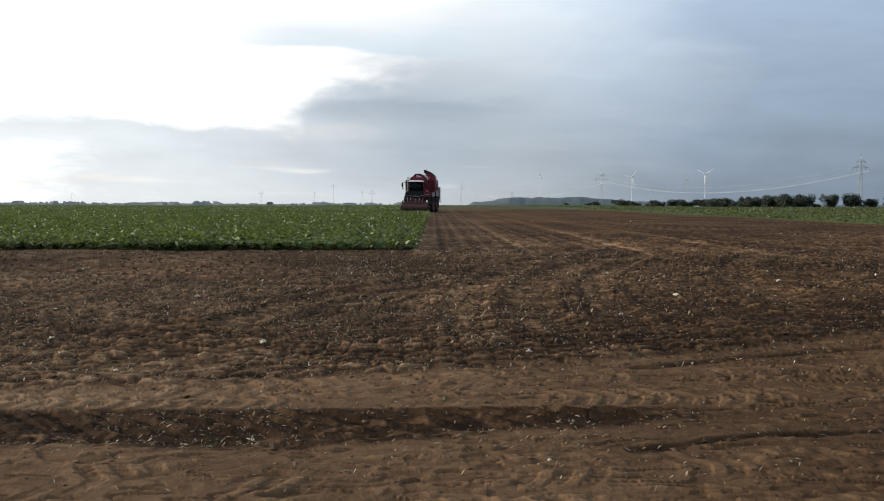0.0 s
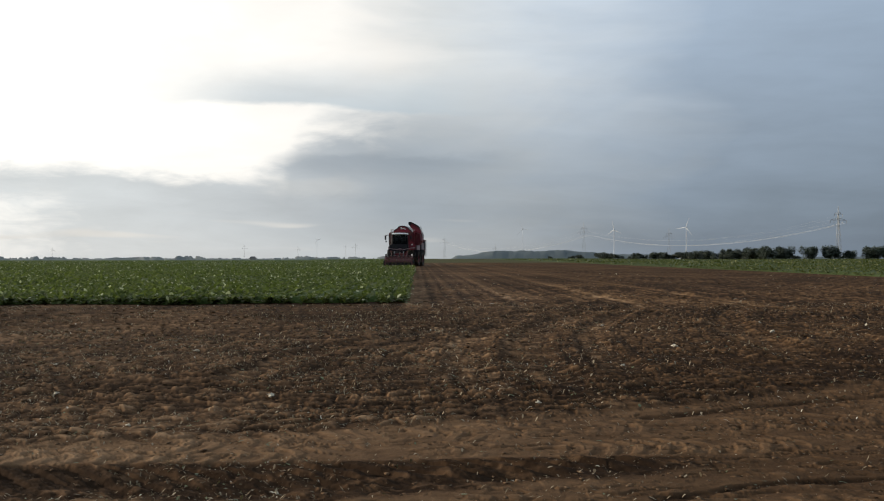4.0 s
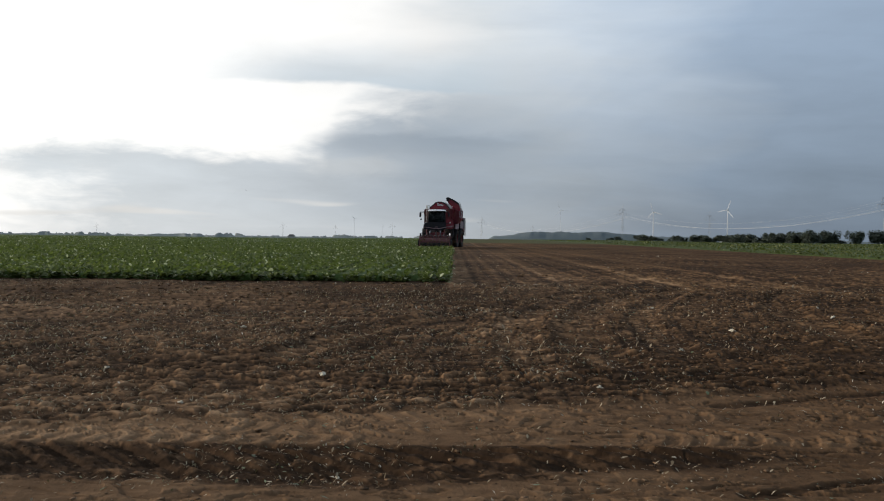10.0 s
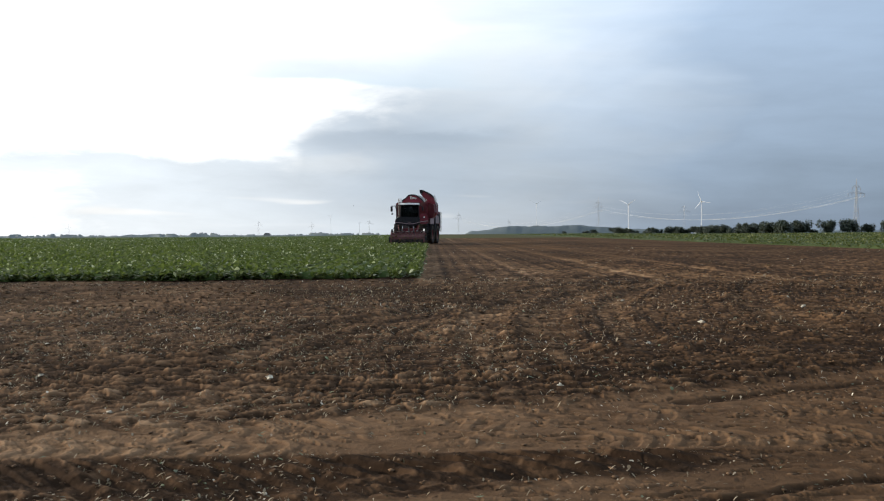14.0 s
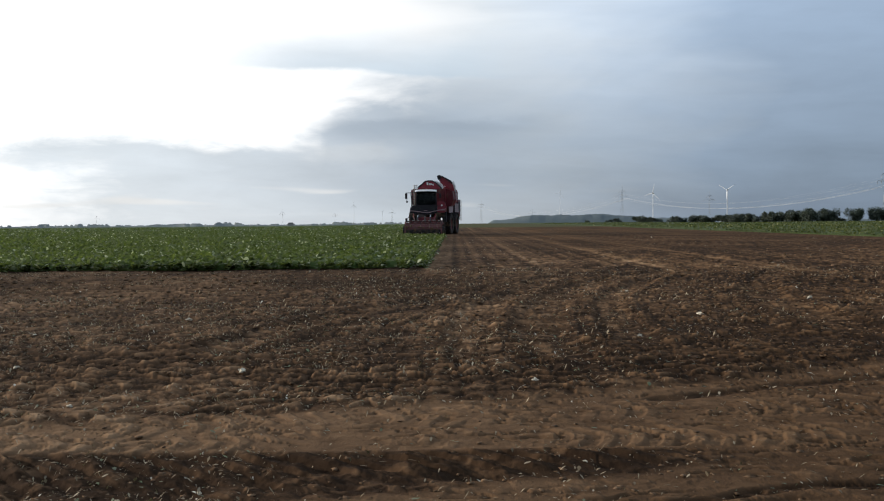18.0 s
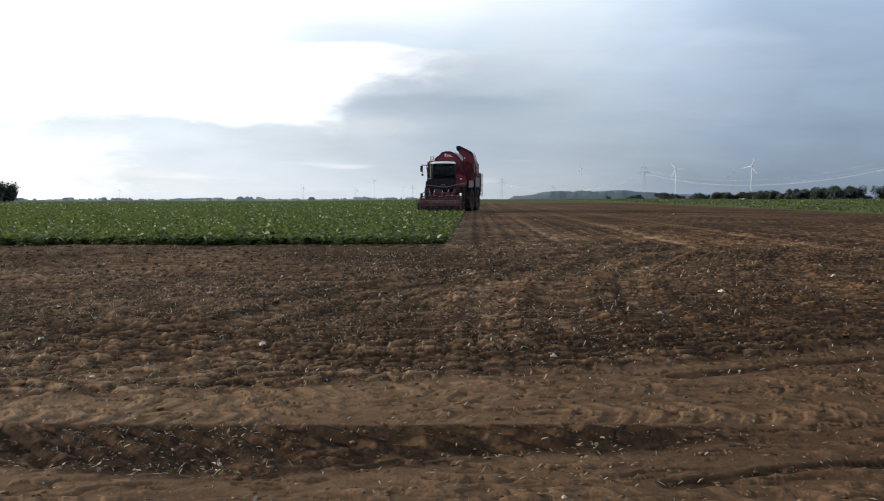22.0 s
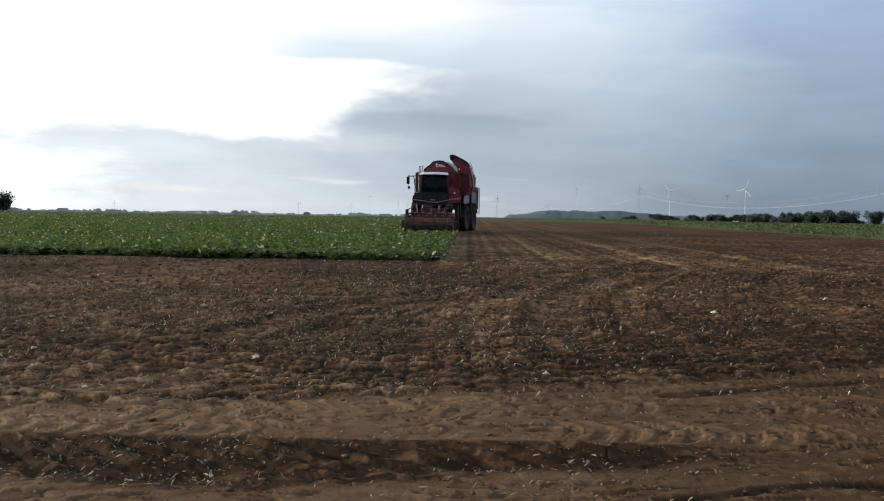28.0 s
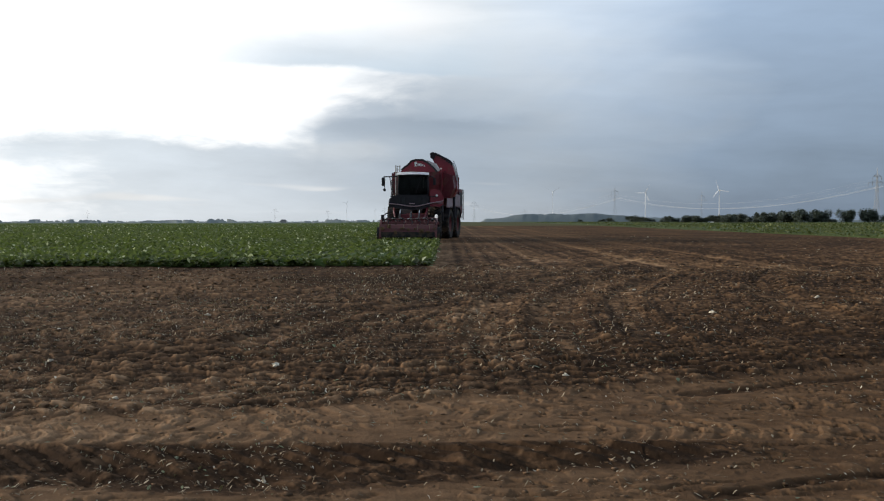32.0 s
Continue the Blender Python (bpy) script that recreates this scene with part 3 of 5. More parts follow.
    dry += 0.6 * (fractal(x / 1.8, y + 0.5 * x, 0.15, 5, 57, 0.62) - 0.5) * ridge * fine
    # pressed tracks likewise: raised prints tinted as lit, thin grooves as shaded
    dry += (0.10 * crumbs + 0.12 * lug - 0.03 * (patch - 0.4) + 0.14 * shelf - 0.10 * dash) * pressed
    # paler to the left and darker to the right, painting in lens glare
    dry += 0.06 * smooth(x / (np.abs(y) + 1), -0.05, -0.5) - 0.10 * smooth(x / (np.abs(y) + 1), 0.0, 0.40)
    dry += 0.20 * smooth(np.hypot((x - 0.15) / 0.75, (y - 9.2) / 1.9) + 0.6 * wob, 1.0, 0.4)
    dry += 0.2 * smooth(np.abs(x - FIELD_X - 0.35), 0.40, 0.2) * smooth(y, 20.5, 22.5)
    # shadow band before the crop painted in; near right made darker too
    dry -= 0.12 * calm + 0.12 * smooth(x, 0.3, 3.0) * smooth(y, 8, 5.5)
    wet = smooth(y, 6.0, 7.5) * smooth(y, 14, 8)
    dry -= 0.10 * wet * (1 - arcs)
    # again paler on the left, for the same glare
    dry += 0.10 * smooth(x, -1.5, -5) * smooth(y, 7, 9) * smooth(y, 22, 16)
    return z * near, np.clip(dry, 0.02, 1)


def mesh_from(name, verts, faces, mat, smooth_shade=False):
    """A mesh from arrays; all faces have the same number of corners."""
    me = bpy.data.meshes.new(name)
    verts, faces = np.asarray(verts, np.float32), np.asarray(faces, np.int32)
    k = faces.shape[1]
    me.vertices.add(len(verts))
    me.vertices.foreach_set("co", verts.ravel())
    me.loops.add(faces.size)
    me.loops.foreach_set("vertex_index", faces.ravel())
    me.polygons.add(len(faces))
    me.polygons.foreach_set("loop_start", np.arange(0, faces.size, k, dtype=np.int32))
    if smooth_shade:
        me.polygons.foreach_set("use_smooth", np.ones(len(faces), bool))
    me.update(calc_edges=True)
    me.materials.append(mat)
    return me


def ground():
    dense = np.linspace(-0.72, 0.72, 1150)
    rest = np.linspace(0.72, 2 * math.pi - 0.72, 120)[1:-1]
    ang = np.concatenate([dense, rest])
    radii = [0.0]
    r = 0.02
    while r < 4600:
        radii.append(r)
        step_px = 1.15 * r * r / 1700 if r < 40 else r * 0.04
        r += min(max(step_px, 0.0105 if r > 2.4 else 0.025 if r > 1.3 else 0.12), 250)
    radii = np.array(radii[1:])
    A, R = np.meshgrid(ang, radii)
    x, y = R * np.sin(A), R * np.cos(A)
    turn = np.abs((A + math.pi) % (2 * math.pi) - math.pi)
    z, dry = soil(x, y, smooth(turn, 0.715, 0.67) * smooth(R, 1.4, 2.5))
    far = smooth(R, 30, 60)
    z = z * (1 - 0.7 * far) + lie(x, y)
    green = smooth(y + 30 * (fractal(x, y, 60, 3, 61) - 0.5), 135, 160) * smooth(x, -2, 1)
    green = np.maximum(green, smooth(np.hypot(x, y), 330, 360))
    green = np.maximum(green, smooth(np.abs(x - RIGHT_X), 0, 1) * (x > RIGHT_X) * 0.6)
    n, m = A.shape
    i = np.arange(n - 1)[:, None] * m + np.arange(m)[None, :]
    j = np.arange(n - 1)[:, None] * m + (np.arange(m)[None, :] + 1) % m
    quads = np.stack([i, i + m, j + m, j], -1).reshape(-1, 4)
    verts = np.stack([x, y, z], -1).reshape(-1, 3)
    me = mesh_from("ground", verts, quads[:, ::-1], SOIL, True)
    for key, values in (("dry", dry), ("green", green)):
        me.attributes.new(key, "FLOAT", "POINT").data.foreach_set("value", values.astype(np.float32).ravel())
    ob = new("ground", me)
    return tagged(ob, "brown tilled field soil with tyre tracks and lifted rows", "ground", kind="structure")


ground()

# ---- mesh tools ----


def part(name, bm, mat, parent, label=""):
    """Links a bmesh as one mesh object under a thing or a part."""
    me = bpy.data.meshes.new(name)
    bmesh.ops.recalc_face_normals(bm, faces=bm.faces)
    bm.to_mesh(me)
    bm.free()
    me.materials.append(mat)
    ob = new(name, me)
    ob.parent = parent
    return tagged(ob, label)


def box(bm, c, s, m=None, bevel=0.0):
    """A block with its middle at c and sizes s, its edges rounded by bevel."""
    got = bmesh.ops.create_cube(bm, size=1.0)["verts"]
    for v in got:
        v.co = Vector((v.co.x * s[0], v.co.y * s[1], v.co.z * s[2]))
    if bevel:
        edges = list({e for v in got for e in v.link_edges})
        new_geo = bmesh.ops.bevel(bm, geom=edges, offset=bevel, segments=2, affect="EDGES", profile=0.5)
        got = list({v for f in new_geo["faces"] for v in f.verts} | {v for v in got if v.is_valid})
    for v in got:
        v.co = v.co + Vector(c)
        if m is not None:
            v.co = m @ v.co
    return bm


def rod(bm, a, b, r, seg=8, r2=None):
    """A round bar from a to b."""
    a, b = Vector(a), Vector(b)
    d = b - a
    m = Matrix.Translation((a + b) / 2) @ d.to_track_quat("Z", "Y").to_matrix().to_4x4()
    bmesh.ops.create_cone(bm, cap_ends=True, segments=seg, radius1=r, radius2=r if r2 is None else r2, depth=d.length, matrix=m)
    return bm


def pipe(bm, points, r, seg=6):
    for a, b in zip(points, points[1:]):
        rod(bm, a, b, r, seg)
    return bm


def slab(bm, outline, y0, y1, m=None):
    """An outline in x and z drawn out from y0 to y1."""
    front = [bm.verts.new((x, y0, z)) for x, z in outline]
    back = [bm.verts.new((x, y1, z)) for x, z in outline]
    bm.faces.new(front)
    bm.faces.new(back[::-1])
    n = len(outline)
    for i in range(n):
        bm.faces.new((front[i], back[i], back[(i + 1) % n], front[(i + 1) % n]))
    if m is not None:
        for v in front + back:
            v.co = m @ v.co
    return bm


def lathe(bm, profile, axis_at, seg=24):
    """A ring round an axis along x through axis_at, from pairs of x and radius."""
    rings = []
    for k in range(seg):
        a = 2 * math.pi * k / seg
        rings.append([bm.verts.new((axis_at[0] + x, axis_at[1] + r * math.cos(a), axis_at[2] + r * math.sin(a))) for x, r in profile])
    for k in range(seg):
        p, q = rings[k], rings[(k + 1) % seg]
        for i in range(len(profile) - 1):
            bm.faces.new((p[i], p[i + 1], q[i + 1], q[i]))
    return bm


def B():
    return bmesh.new()


# ---- standing sugar beet ----


def leaf_cloud(centres, headings, pitch, length, width, bend, up=None):
    """Many bent leaves as one mesh: each a strip of two quads folded along its length, six corners."""
    n = len(centres)
    dx, dy = np.cos(headings), np.sin(headings)
    px, py = -dy, dx
    z0 = np.zeros(n)
    out = []
    for s, wide, lift in ((0.0, 0.25, 0.0), (0.55, 1.0, 1.0), (1.0, 0.35, 1.0)):
        reach = s * length * np.cos(pitch)
        rise = length * (np.sin(pitch) * s - bend * s * s) * 1.0
        for side in (-1, 1):
            out.append(np.stack([centres[:, 0] + dx * reach + px * side * wide * width / 2, centres[:, 1] + dy * reach + py * side * wide * width / 2, centres[:, 2] + rise + z0], -1))
    v = np.stack(out, 1).reshape(-1, 3)
    k = np.arange(n)[:, None] * 6
    f = np.concatenate([k + np.array([[0, 1, 3, 2]]), k + np.array([[2, 3, 5, 4]])], 1).reshape(-1, 4)
    return v, f


def plants(x0, x1, y0, y1, step, leaves, rng, size=1.0, rows=0.5, fade=None):
    """Leaves of rosettes set out in rows along y."""
    gx = np.arange(x1, x0, -rows)
    gy = np.arange(y0, y1, step)
    X, Y = np.meshgrid(gx, gy)
    X, Y = X.ravel(), Y.ravel()
    X = X + rng.normal(0, 0.05, X.shape)
    Y = Y + rng.normal(0, step * 0.25, Y.shape)
    if fade is not None:
        keep = rng.random(X.shape) < fade(X, Y)
        X, Y = X[keep], Y[keep]
    vigour = (0.75 + 0.5 * fractal(X, Y, 3.0, 2, 71)) * size
    X, Y, vigour = np.repeat(X, leaves), np.repeat(Y, leaves), np.repeat(vigour, leaves)
    n = len(X)
    head = rng.random(n) * 2 * math.pi
    pit = rng.uniform(0.25, 1.25, n)
    length = rng.uniform(0.13, 0.26, n) * vigour
    c = np.stack([X + rng.normal(0, 0.07, n), Y + rng.normal(0, 0.07, n), lie(X, Y) + rng.uniform(0.03, 0.17, n)], -1)
    return leaf_cloud(c, head, pit, length, rng.uniform(0.08, 0.14, n) * vigour, rng.uniform(0.2, 0.75, n))


def crop_object(name, v, f, label, m=BEET_LEAF):
    ob = new(name, mesh_from(name, v, f, m))
    return tagged(ob, label, "beet crop", kind="stuff")


def joined(pieces):
    vs, fs, base = [], [], 0
    for v, f in pieces:
        vs.append(v)
        fs.append(f + base)
        base += len(v)
    return np.concatenate(vs), np.concatenate(fs)


LANE_W = 3.15
LANE_X = FIELD_X - LANE_W
LANE_Y0, LANE_Y1 = 42.0, 98.0
rng = np.random.default_rng(21)


def in_view(x, y):
    return np.where(np.abs(x) < 0.70 * y + 2, 1.0, 0.0)


def standing_crop():
    near = plants(-24, FIELD_X - 0.15, FIELD_Y + 0.15, 34, 0.20, 28, rng, fade=in_view)
    mid = plants(-44, FIELD_X - 0.15, 34, LANE_Y0, 0.22, 16, rng, 1.1, fade=in_view)
    mid2 = plants(-58, LANE_X - 0.1, LANE_Y0, 66, 0.30, 11, rng, 1.2, fade=in_view)
    far = plants(-95, LANE_X - 0.1, 66, 120, 0.6, 5, rng, 1.4, fade=in_view)
    farther = plants(-180, FIELD_X - 0.15, 120, 230, 1.1, 3, rng, 1.7, rows=1.0, fade=in_view)
    v, f = joined([near, mid, mid2, far, farther])
    crop_object("sugar_beet_crop", v, f, "green leafy sugar beet standing in rows before harvest")


def canopy(name, x0, x1, y0, y1, top, label, cell, mat=BEET_SHEET):
    """The closed leaf cover between the rosettes and out to the far edge, a thick uneven sheet."""
    ys = [y0]
    while ys[-1] < y1:
        ys.append(ys[-1] + max(cell, ys[-1] * 0.012))
    ys = np.array(ys)
    xs = np.linspace(0, 1, 150)
    X = x0(ys)[:, None] * (1 - xs)[None, :] + x1(ys)[:, None] * xs[None, :]
    Y = np.repeat(ys[:, None], len(xs), 1)
    bumps = fractal(X, Y, 1.3, 3, 81) - 0.5
    Z = lie(X, Y) + top * (0.86 + 0.35 * bumps)
    edge = (xs[None, :] > 0.999) | (Y <= y0 + 1e-6) | (xs[None, :] < 0.001)
    Z = np.where(edge, lie(X, Y) - 0.05, Z)
    n, m = X.shape
    i = (np.arange(n - 1)[:, None] * m + np.arange(m - 1)[None, :]).ravel()
    quads = np.stack([i, i + 1, i + m + 1, i + m], -1)
    ob = new(name, mesh_from(name, np.stack([X, Y, Z], -1).reshape(-1, 3), quads, mat, True))
    return tagged(ob, label, "beet crop", kind="stuff")


standing_crop()
canopy("sugar_beet_canopy", lambda y: -0.8 * y - 12, lambda y: np.where((y > LANE_Y0 - 0.5) & (y < LANE_Y1 + 1), LANE_X - 0.3, FIELD_X - 0.35), FIELD_Y + 0.4, FIELD_END, 0.20, "closed green cover of sugar beet leaves", 0.25)
canopy("far_beet_canopy", lambda y: 0 * y + RIGHT_X + 0.3, lambda y: 0.9 * y + 30, 24.0, 300.0, 0.24, "green beet field beyond the harvested soil", 0.5, DULL_SHEET)
v, f = joined([plants(RIGHT_X, 70, 40, 80, 0.36, 6, rng, 1.3, fade=in_view), plants(RIGHT_X, 130, 80, 150, 0.9, 3, rng, 1.8, fade=in_view), plants(RIGHT_X, 210, 150, 260, 1.3, 3, rng, 1.9, rows=1.0, fade=in_view)])
crop_object("far_sugar_beet", v, f, "dull green leafy sugar beet of the neighbouring field", DULL_LEAF)

# strips of crop that the harvester takes in, one after another
STRIPS = []
STRIP_LENGTH = 2.0
for k in range(int((LANE_Y1 - LANE_Y0) / STRIP_LENGTH)):
    y0 = LANE_Y0 + k * STRIP_LENGTH
    leaves = 15 if y0 < 60 else 10
    v, f = plants(LANE_X, FIELD_X - 0.15, y0, y0 + STRIP_LENGTH - 0.02, 0.23, leaves, rng, 1.08)
    base = np.array([LANE_X + LANE_W / 2, y0, float(lie(-2.0, y0))])
    ob = new("beet_rows", mesh_from("beet_rows", v - base, f, BEET_LEAF))
    ob.location = base
    tagged(ob, "strip of standing beet rows awaiting the harvester", "beet crop", "beet rows in the lane", "stuff")
    STRIPS.append((ob, base))

# ---- litter on the worked soil ----


def fan_points(n, y0, y1, power=1.0):
    y = y0 + (y1 - y0) * rng.random(n) ** power
    x = rng.uniform(-1, 1, n) * (0.62 * y + 0.5)
    return x, y


def ground_z(x, y):
    z, _ = soil(x, y)
    return z * (1 - 0.7 * smooth(np.hypot(x, y), 30, 60)) + lie(x, y)


def scraps(n, y0, y1, lo, hi, mat, name, label, power=1.3, thin=0.35, steep=0.5, right=1e9):
    x, y = fan_points(n, y0, y1, power)
    ok = ~((x < FIELD_X + 0.2) & (y > FIELD_Y - 0.3)) & (x < right)
    patch = fractal(x, y, 1.1, 3, 91)
    top = 5.55 + 0.26 * x + 0.045 * np.clip(x, 0, None) ** 2
    track = (y > 4.5) & (y < top)
    ok &= rng.random(n) < np.where(track | (y < 3.6), 0.22, smooth(patch, 0.30, 0.62) * (1 - 0.6 * smooth(x / (y + 1), 0.0, 0.25)))
    x, y = x[ok], y[ok]
    m = len(x)
    c = np.stack([x, y, ground_z(x, y) + 0.008], -1)
    length = rng.uniform(lo, hi, m) * (0.7 + 0.6 * rng.random(m)) * (0.38 + 0.062 * np.minimum(y, 12))
    v, f = leaf_cloud(c, rng.random(m) * 2 * math.pi, rng.uniform(-0.05, steep, m), length, length * rng.uniform(thin * 0.6, thin * 1.6, m), rng.uniform(0, 0.5, m))
    ob = new(name, mesh_from(name, v, f, mat))
    return tagged(ob, label, "crop litter", kind="stuff")


scraps(38000, 3.0, 21, 0.018, 0.052, SCRAP, "leaf_scraps", "pale withered beet leaf scraps strewn over soil", 0.8, 0.30, 1.2)
scraps(5000, 3.0, 9, 0.015, 0.075, SCRAP, "straw_bits", "dry pale stalks and straw bits on soil", 1.0, 0.12, 1.1)
scraps(380, 3.75, 4.5, 0.012, 0.05, SCRAP, "rut_litter", "pale leaf and root fragments lying in the rut", 1.0, 0.4, 1.2, 1.3)
scraps(4000, 3.0, 21, 0.025, 0.065, SCRAP_GREEN, "torn_leaves", "dull green torn beet leaves on the soil", 0.9)
scraps(2600, 20, 60, 0.08, 0.16, SCRAP, "far_leaf_scraps", "pale leaf scraps over the lifted rows", 1.0)


def clods(n, y0, y1, lo, hi, name, power):
    x, y = fan_points(n, y0, y1, power)
    ok = ~((x < FIELD_X + 0.2) & (y > FIELD_Y - 0.3))
    top = 5.55 + 0.26 * x + 0.045 * np.clip(x, 0, None) ** 2
    ok &= ~((y > 4.5) & (y < top) & (rng.random(n) < 0.72))
    x, y = x[ok], y[ok]
    m = len(x)
    bm = bmesh.new()
    bmesh.ops.create_icosphere(bm, subdivisions=1, radius=1.0)
    unit = np.array([v.co[:] for v in bm.verts])
    tris = np.array([[v.index for v in f.verts] for f in bm.faces])
    bm.free()
    size = (lo + (hi - lo) * rng.random(m) ** 2.5) * np.minimum(0.3 + 0.075 * y, 1.3)
    shape = unit[None] * (1 + 0.35 * (rng.random((m, len(unit), 1)) - 0.5) * 2.2) * np.stack([size * rng.uniform(0.8, 1.7, m), size * rng.uniform(0.8, 1.3, m), size * rng.uniform(0.25, 0.5, m)], -1)[:, None, :]
    turn = rng.random(m) * 2 * math.pi
    cs, sn = np.cos(turn)[:, None], np.sin(turn)[:, None]
    sx, sy = shape[..., 0] * cs - shape[..., 1] * sn, shape[..., 0] * sn + shape[..., 1] * cs
    v = np.stack([sx + x[:, None], sy + y[:, None], shape[..., 2] + (ground_z(x, y) + size * 0.05)[:, None]], -1).reshape(-1, 3)
    f = (np.arange(m)[:, None, None] * len(unit) + tris[None]).reshape(-1, 3)
    ob = new(name, mesh_from(name, v, f, CLOD))
    return tagged(ob, "crumbly brown soil clods lying on the field", "soil clods", kind="stuff")


clods(13000, 3.0, 20, 0.008, 0.030, "soil_clods", 0.75)
clods(2500, 16, 60, 0.02, 0.06, "far_soil_clods", 1.0)


def beet_piece(x, y, size, seed, label):
    r = random.Random(seed)
    size *= 0.7
    bm = B()
    bmesh.ops.create_icosphere(bm, subdivisions=2, radius=size)
    for v in bm.verts:
        k = 1 + 0.9 * (noise.noise(v.co / size * 1.3 + Vector((seed, 0, 0))))
        v.co = Vector((v.co.x * k * 1.3, v.co.y * k, max(v.co.z * k * 0.75, -size * 0.4)))
    me = bpy.data.meshes.new("beet_piece")
    bm.to_mesh(me)
    bm.free()
    me.materials.append(BEET_FLESH)
    ob = new("beet_piece", me)
    ob.matrix_world = pose(x, y, float(ground_z(np.array([x]), np.array([y]))[0]) + size * 0.3, r.uniform(-20, 20), r.uniform(-20, 20), r.uniform(0, 360))
    return tagged(ob, label, "beet piece", "broken beets on the soil")


for k, (x, y, s) in enumerate([(-1.48, 6.66, 0.036), (0.84, 6.29, 0.03), (0.88, 4.27, 0.016), (-0.95, 3.92, 0.014), (3.38, 10.57, 0.05), (5.58, 12.42, 0.04), (6.16, 14.27, 0.05), (-3.15, 10.4, 0.04), (-3.5, 7.0, 0.026), (3.25, 14.4, 0.04), (-2.3, 5.47, 0.022), (0.6, 3.45, 0.013), (-4.4, 9.0, 0.035), (2.2, 8.8, 0.035)]):
    beet_piece(x, y, s, k + 1, "whitish broken piece of sugar beet on soil")

# ---- trees and hedges ----


def crown_mesh(name, mat, seed, wide, tall, base, n, leaf, flat=1.0):
    """Leaves in clumps round an uneven crown."""
    r = np.random.default_rng(seed)
    lobes = 16
    lc = np.stack([r.normal(0, 0.30, lobes) * wide, r.normal(0, 0.30, lobes) * wide, base + tall * r.uniform(0.22, 0.80, lobes)], -1)
    lr = r.uniform(0.20, 0.36, lobes) * min(wide, tall) * 1.0
    k = r.integers(0, lobes, n)
    d = r.normal(0, 1, (n, 3))
    d /= np.linalg.norm(d, axis=1)[:, None]
    p = lc[k] + d * (lr[k] * r.uniform(0.25, 1.06, n) ** 0.5)[:, None]
    p[:, 2] = np.maximum(p[:, 2], base * 0.6 + 0.2)
    v, f = leaf_cloud(p, r.random(n) * 2 * math.pi, r.uniform(-0.6, 1.0, n), r.uniform(0.6, 1.4, n) * leaf, r.uniform(0.4, 0.9, n) * leaf, r.uniform(0, 0.6, n))
    return mesh_from(name, v, f, mat)


def tree(name, mat, seed, wide, tall, base, n, leaf, label, category="tree"):
    top = tagged(new(name), label, category, "trees along the far field edge")
    r = random.Random(seed)
    bm = B()
    h = base + tall * 0.35
    rod(bm, (0, 0, -0.3), (0.05, 0, h), 0.045 * tall, 8, 0.025 * tall)
    for k in range(6):
        a = k * 1.05 + r.uniform(-0.3, 0.3)
        b = Vector((0.04, 0, h * r.uniform(0.7, 1.0)))
        rod(bm, b, b + Vector((math.cos(a) * wide * 0.32, math.sin(a) * wide * 0.32, tall * r.uniform(0.25, 0.5))), 0.018 * tall, 5, 0.006 * tall)
    part("trunk", bm, BARK, top)
    crown = new("crown", crown_mesh("crown", mat, seed, wide, tall, base, n, leaf))
    crown.parent = top
    return top


def place(thing, az, dist, size=1.0, turn=0.0):
    """Stands a thing at a bearing (sideways per metre ahead) and a distance ahead."""
    x, y = az * dist, dist
    thing.matrix_basis = pose(x, y, float(lie(x, y)), 0, 0, turn) @ Matrix.Scale(size, 4)
    return thing


WILLOWS = [tree("pollard_willow", LEAF_WILLOW, 40 + k, 5.6, 5.7, -0.3, 5000, 0.56, "round dense dark green pollard willow at the field edge") for k in range(3)]
BUSHES = [tree("field_bush", LEAF_HEDGE, 60 + k, 7.0, 4.9, -0.6, 4600, 0.60, "dark olive bushy tree in a field hedge") for k in range(4)]
for k, (az, dist, size, turn) in enumerate([(0.464, 330, 1.02, 10), (0.498, 330, 0.86, 80), (0.522, 330, 0.95, 150), (0.549, 330, 0.70, 30), (0.573, 330, 0.85, 200), (0.592, 330, 0.92, 300), (0.437, 325, 1.05, 250), (0.615, 330, 0.8, 90), (-0.596, 250, 1.12, 20), (-0.635, 248, 1.16, 140)]):
    src = WILLOWS[k % 3]
    t = src if k < 3 else copy_thing(src, Matrix.Identity(4))
    place(t, az, dist, size * 1.12, turn)
for k, (az, size) in enumerate([(0.418, 1.1), (0.402, 0.95), (0.388, 1.05), (0.374, 0.85), (0.362, 0.92), (0.350, 0.85), (0.337, 0.7), (0.322, 0.75), (0.308, 0.72), (0.297, 0.74), (0.273, 0.62), (0.252, 0.48), (0.241, 0.55), (0.233, 0.66), (0.203, 0.42), (0.192, 0.30), (0.165, 0.26), (0.430, 0.7), (0.452, 0.55), (0.475, 0.5), (0.285, 0.4)]):
    src = BUSHES[k % 4]
    t = src if k < 4 else copy_thing(src, Matrix.Identity(4))
    place(t, az, 332 + 3 * (k % 5), size * (0.98 if az > 0.40 else 0.92), 47 * k)


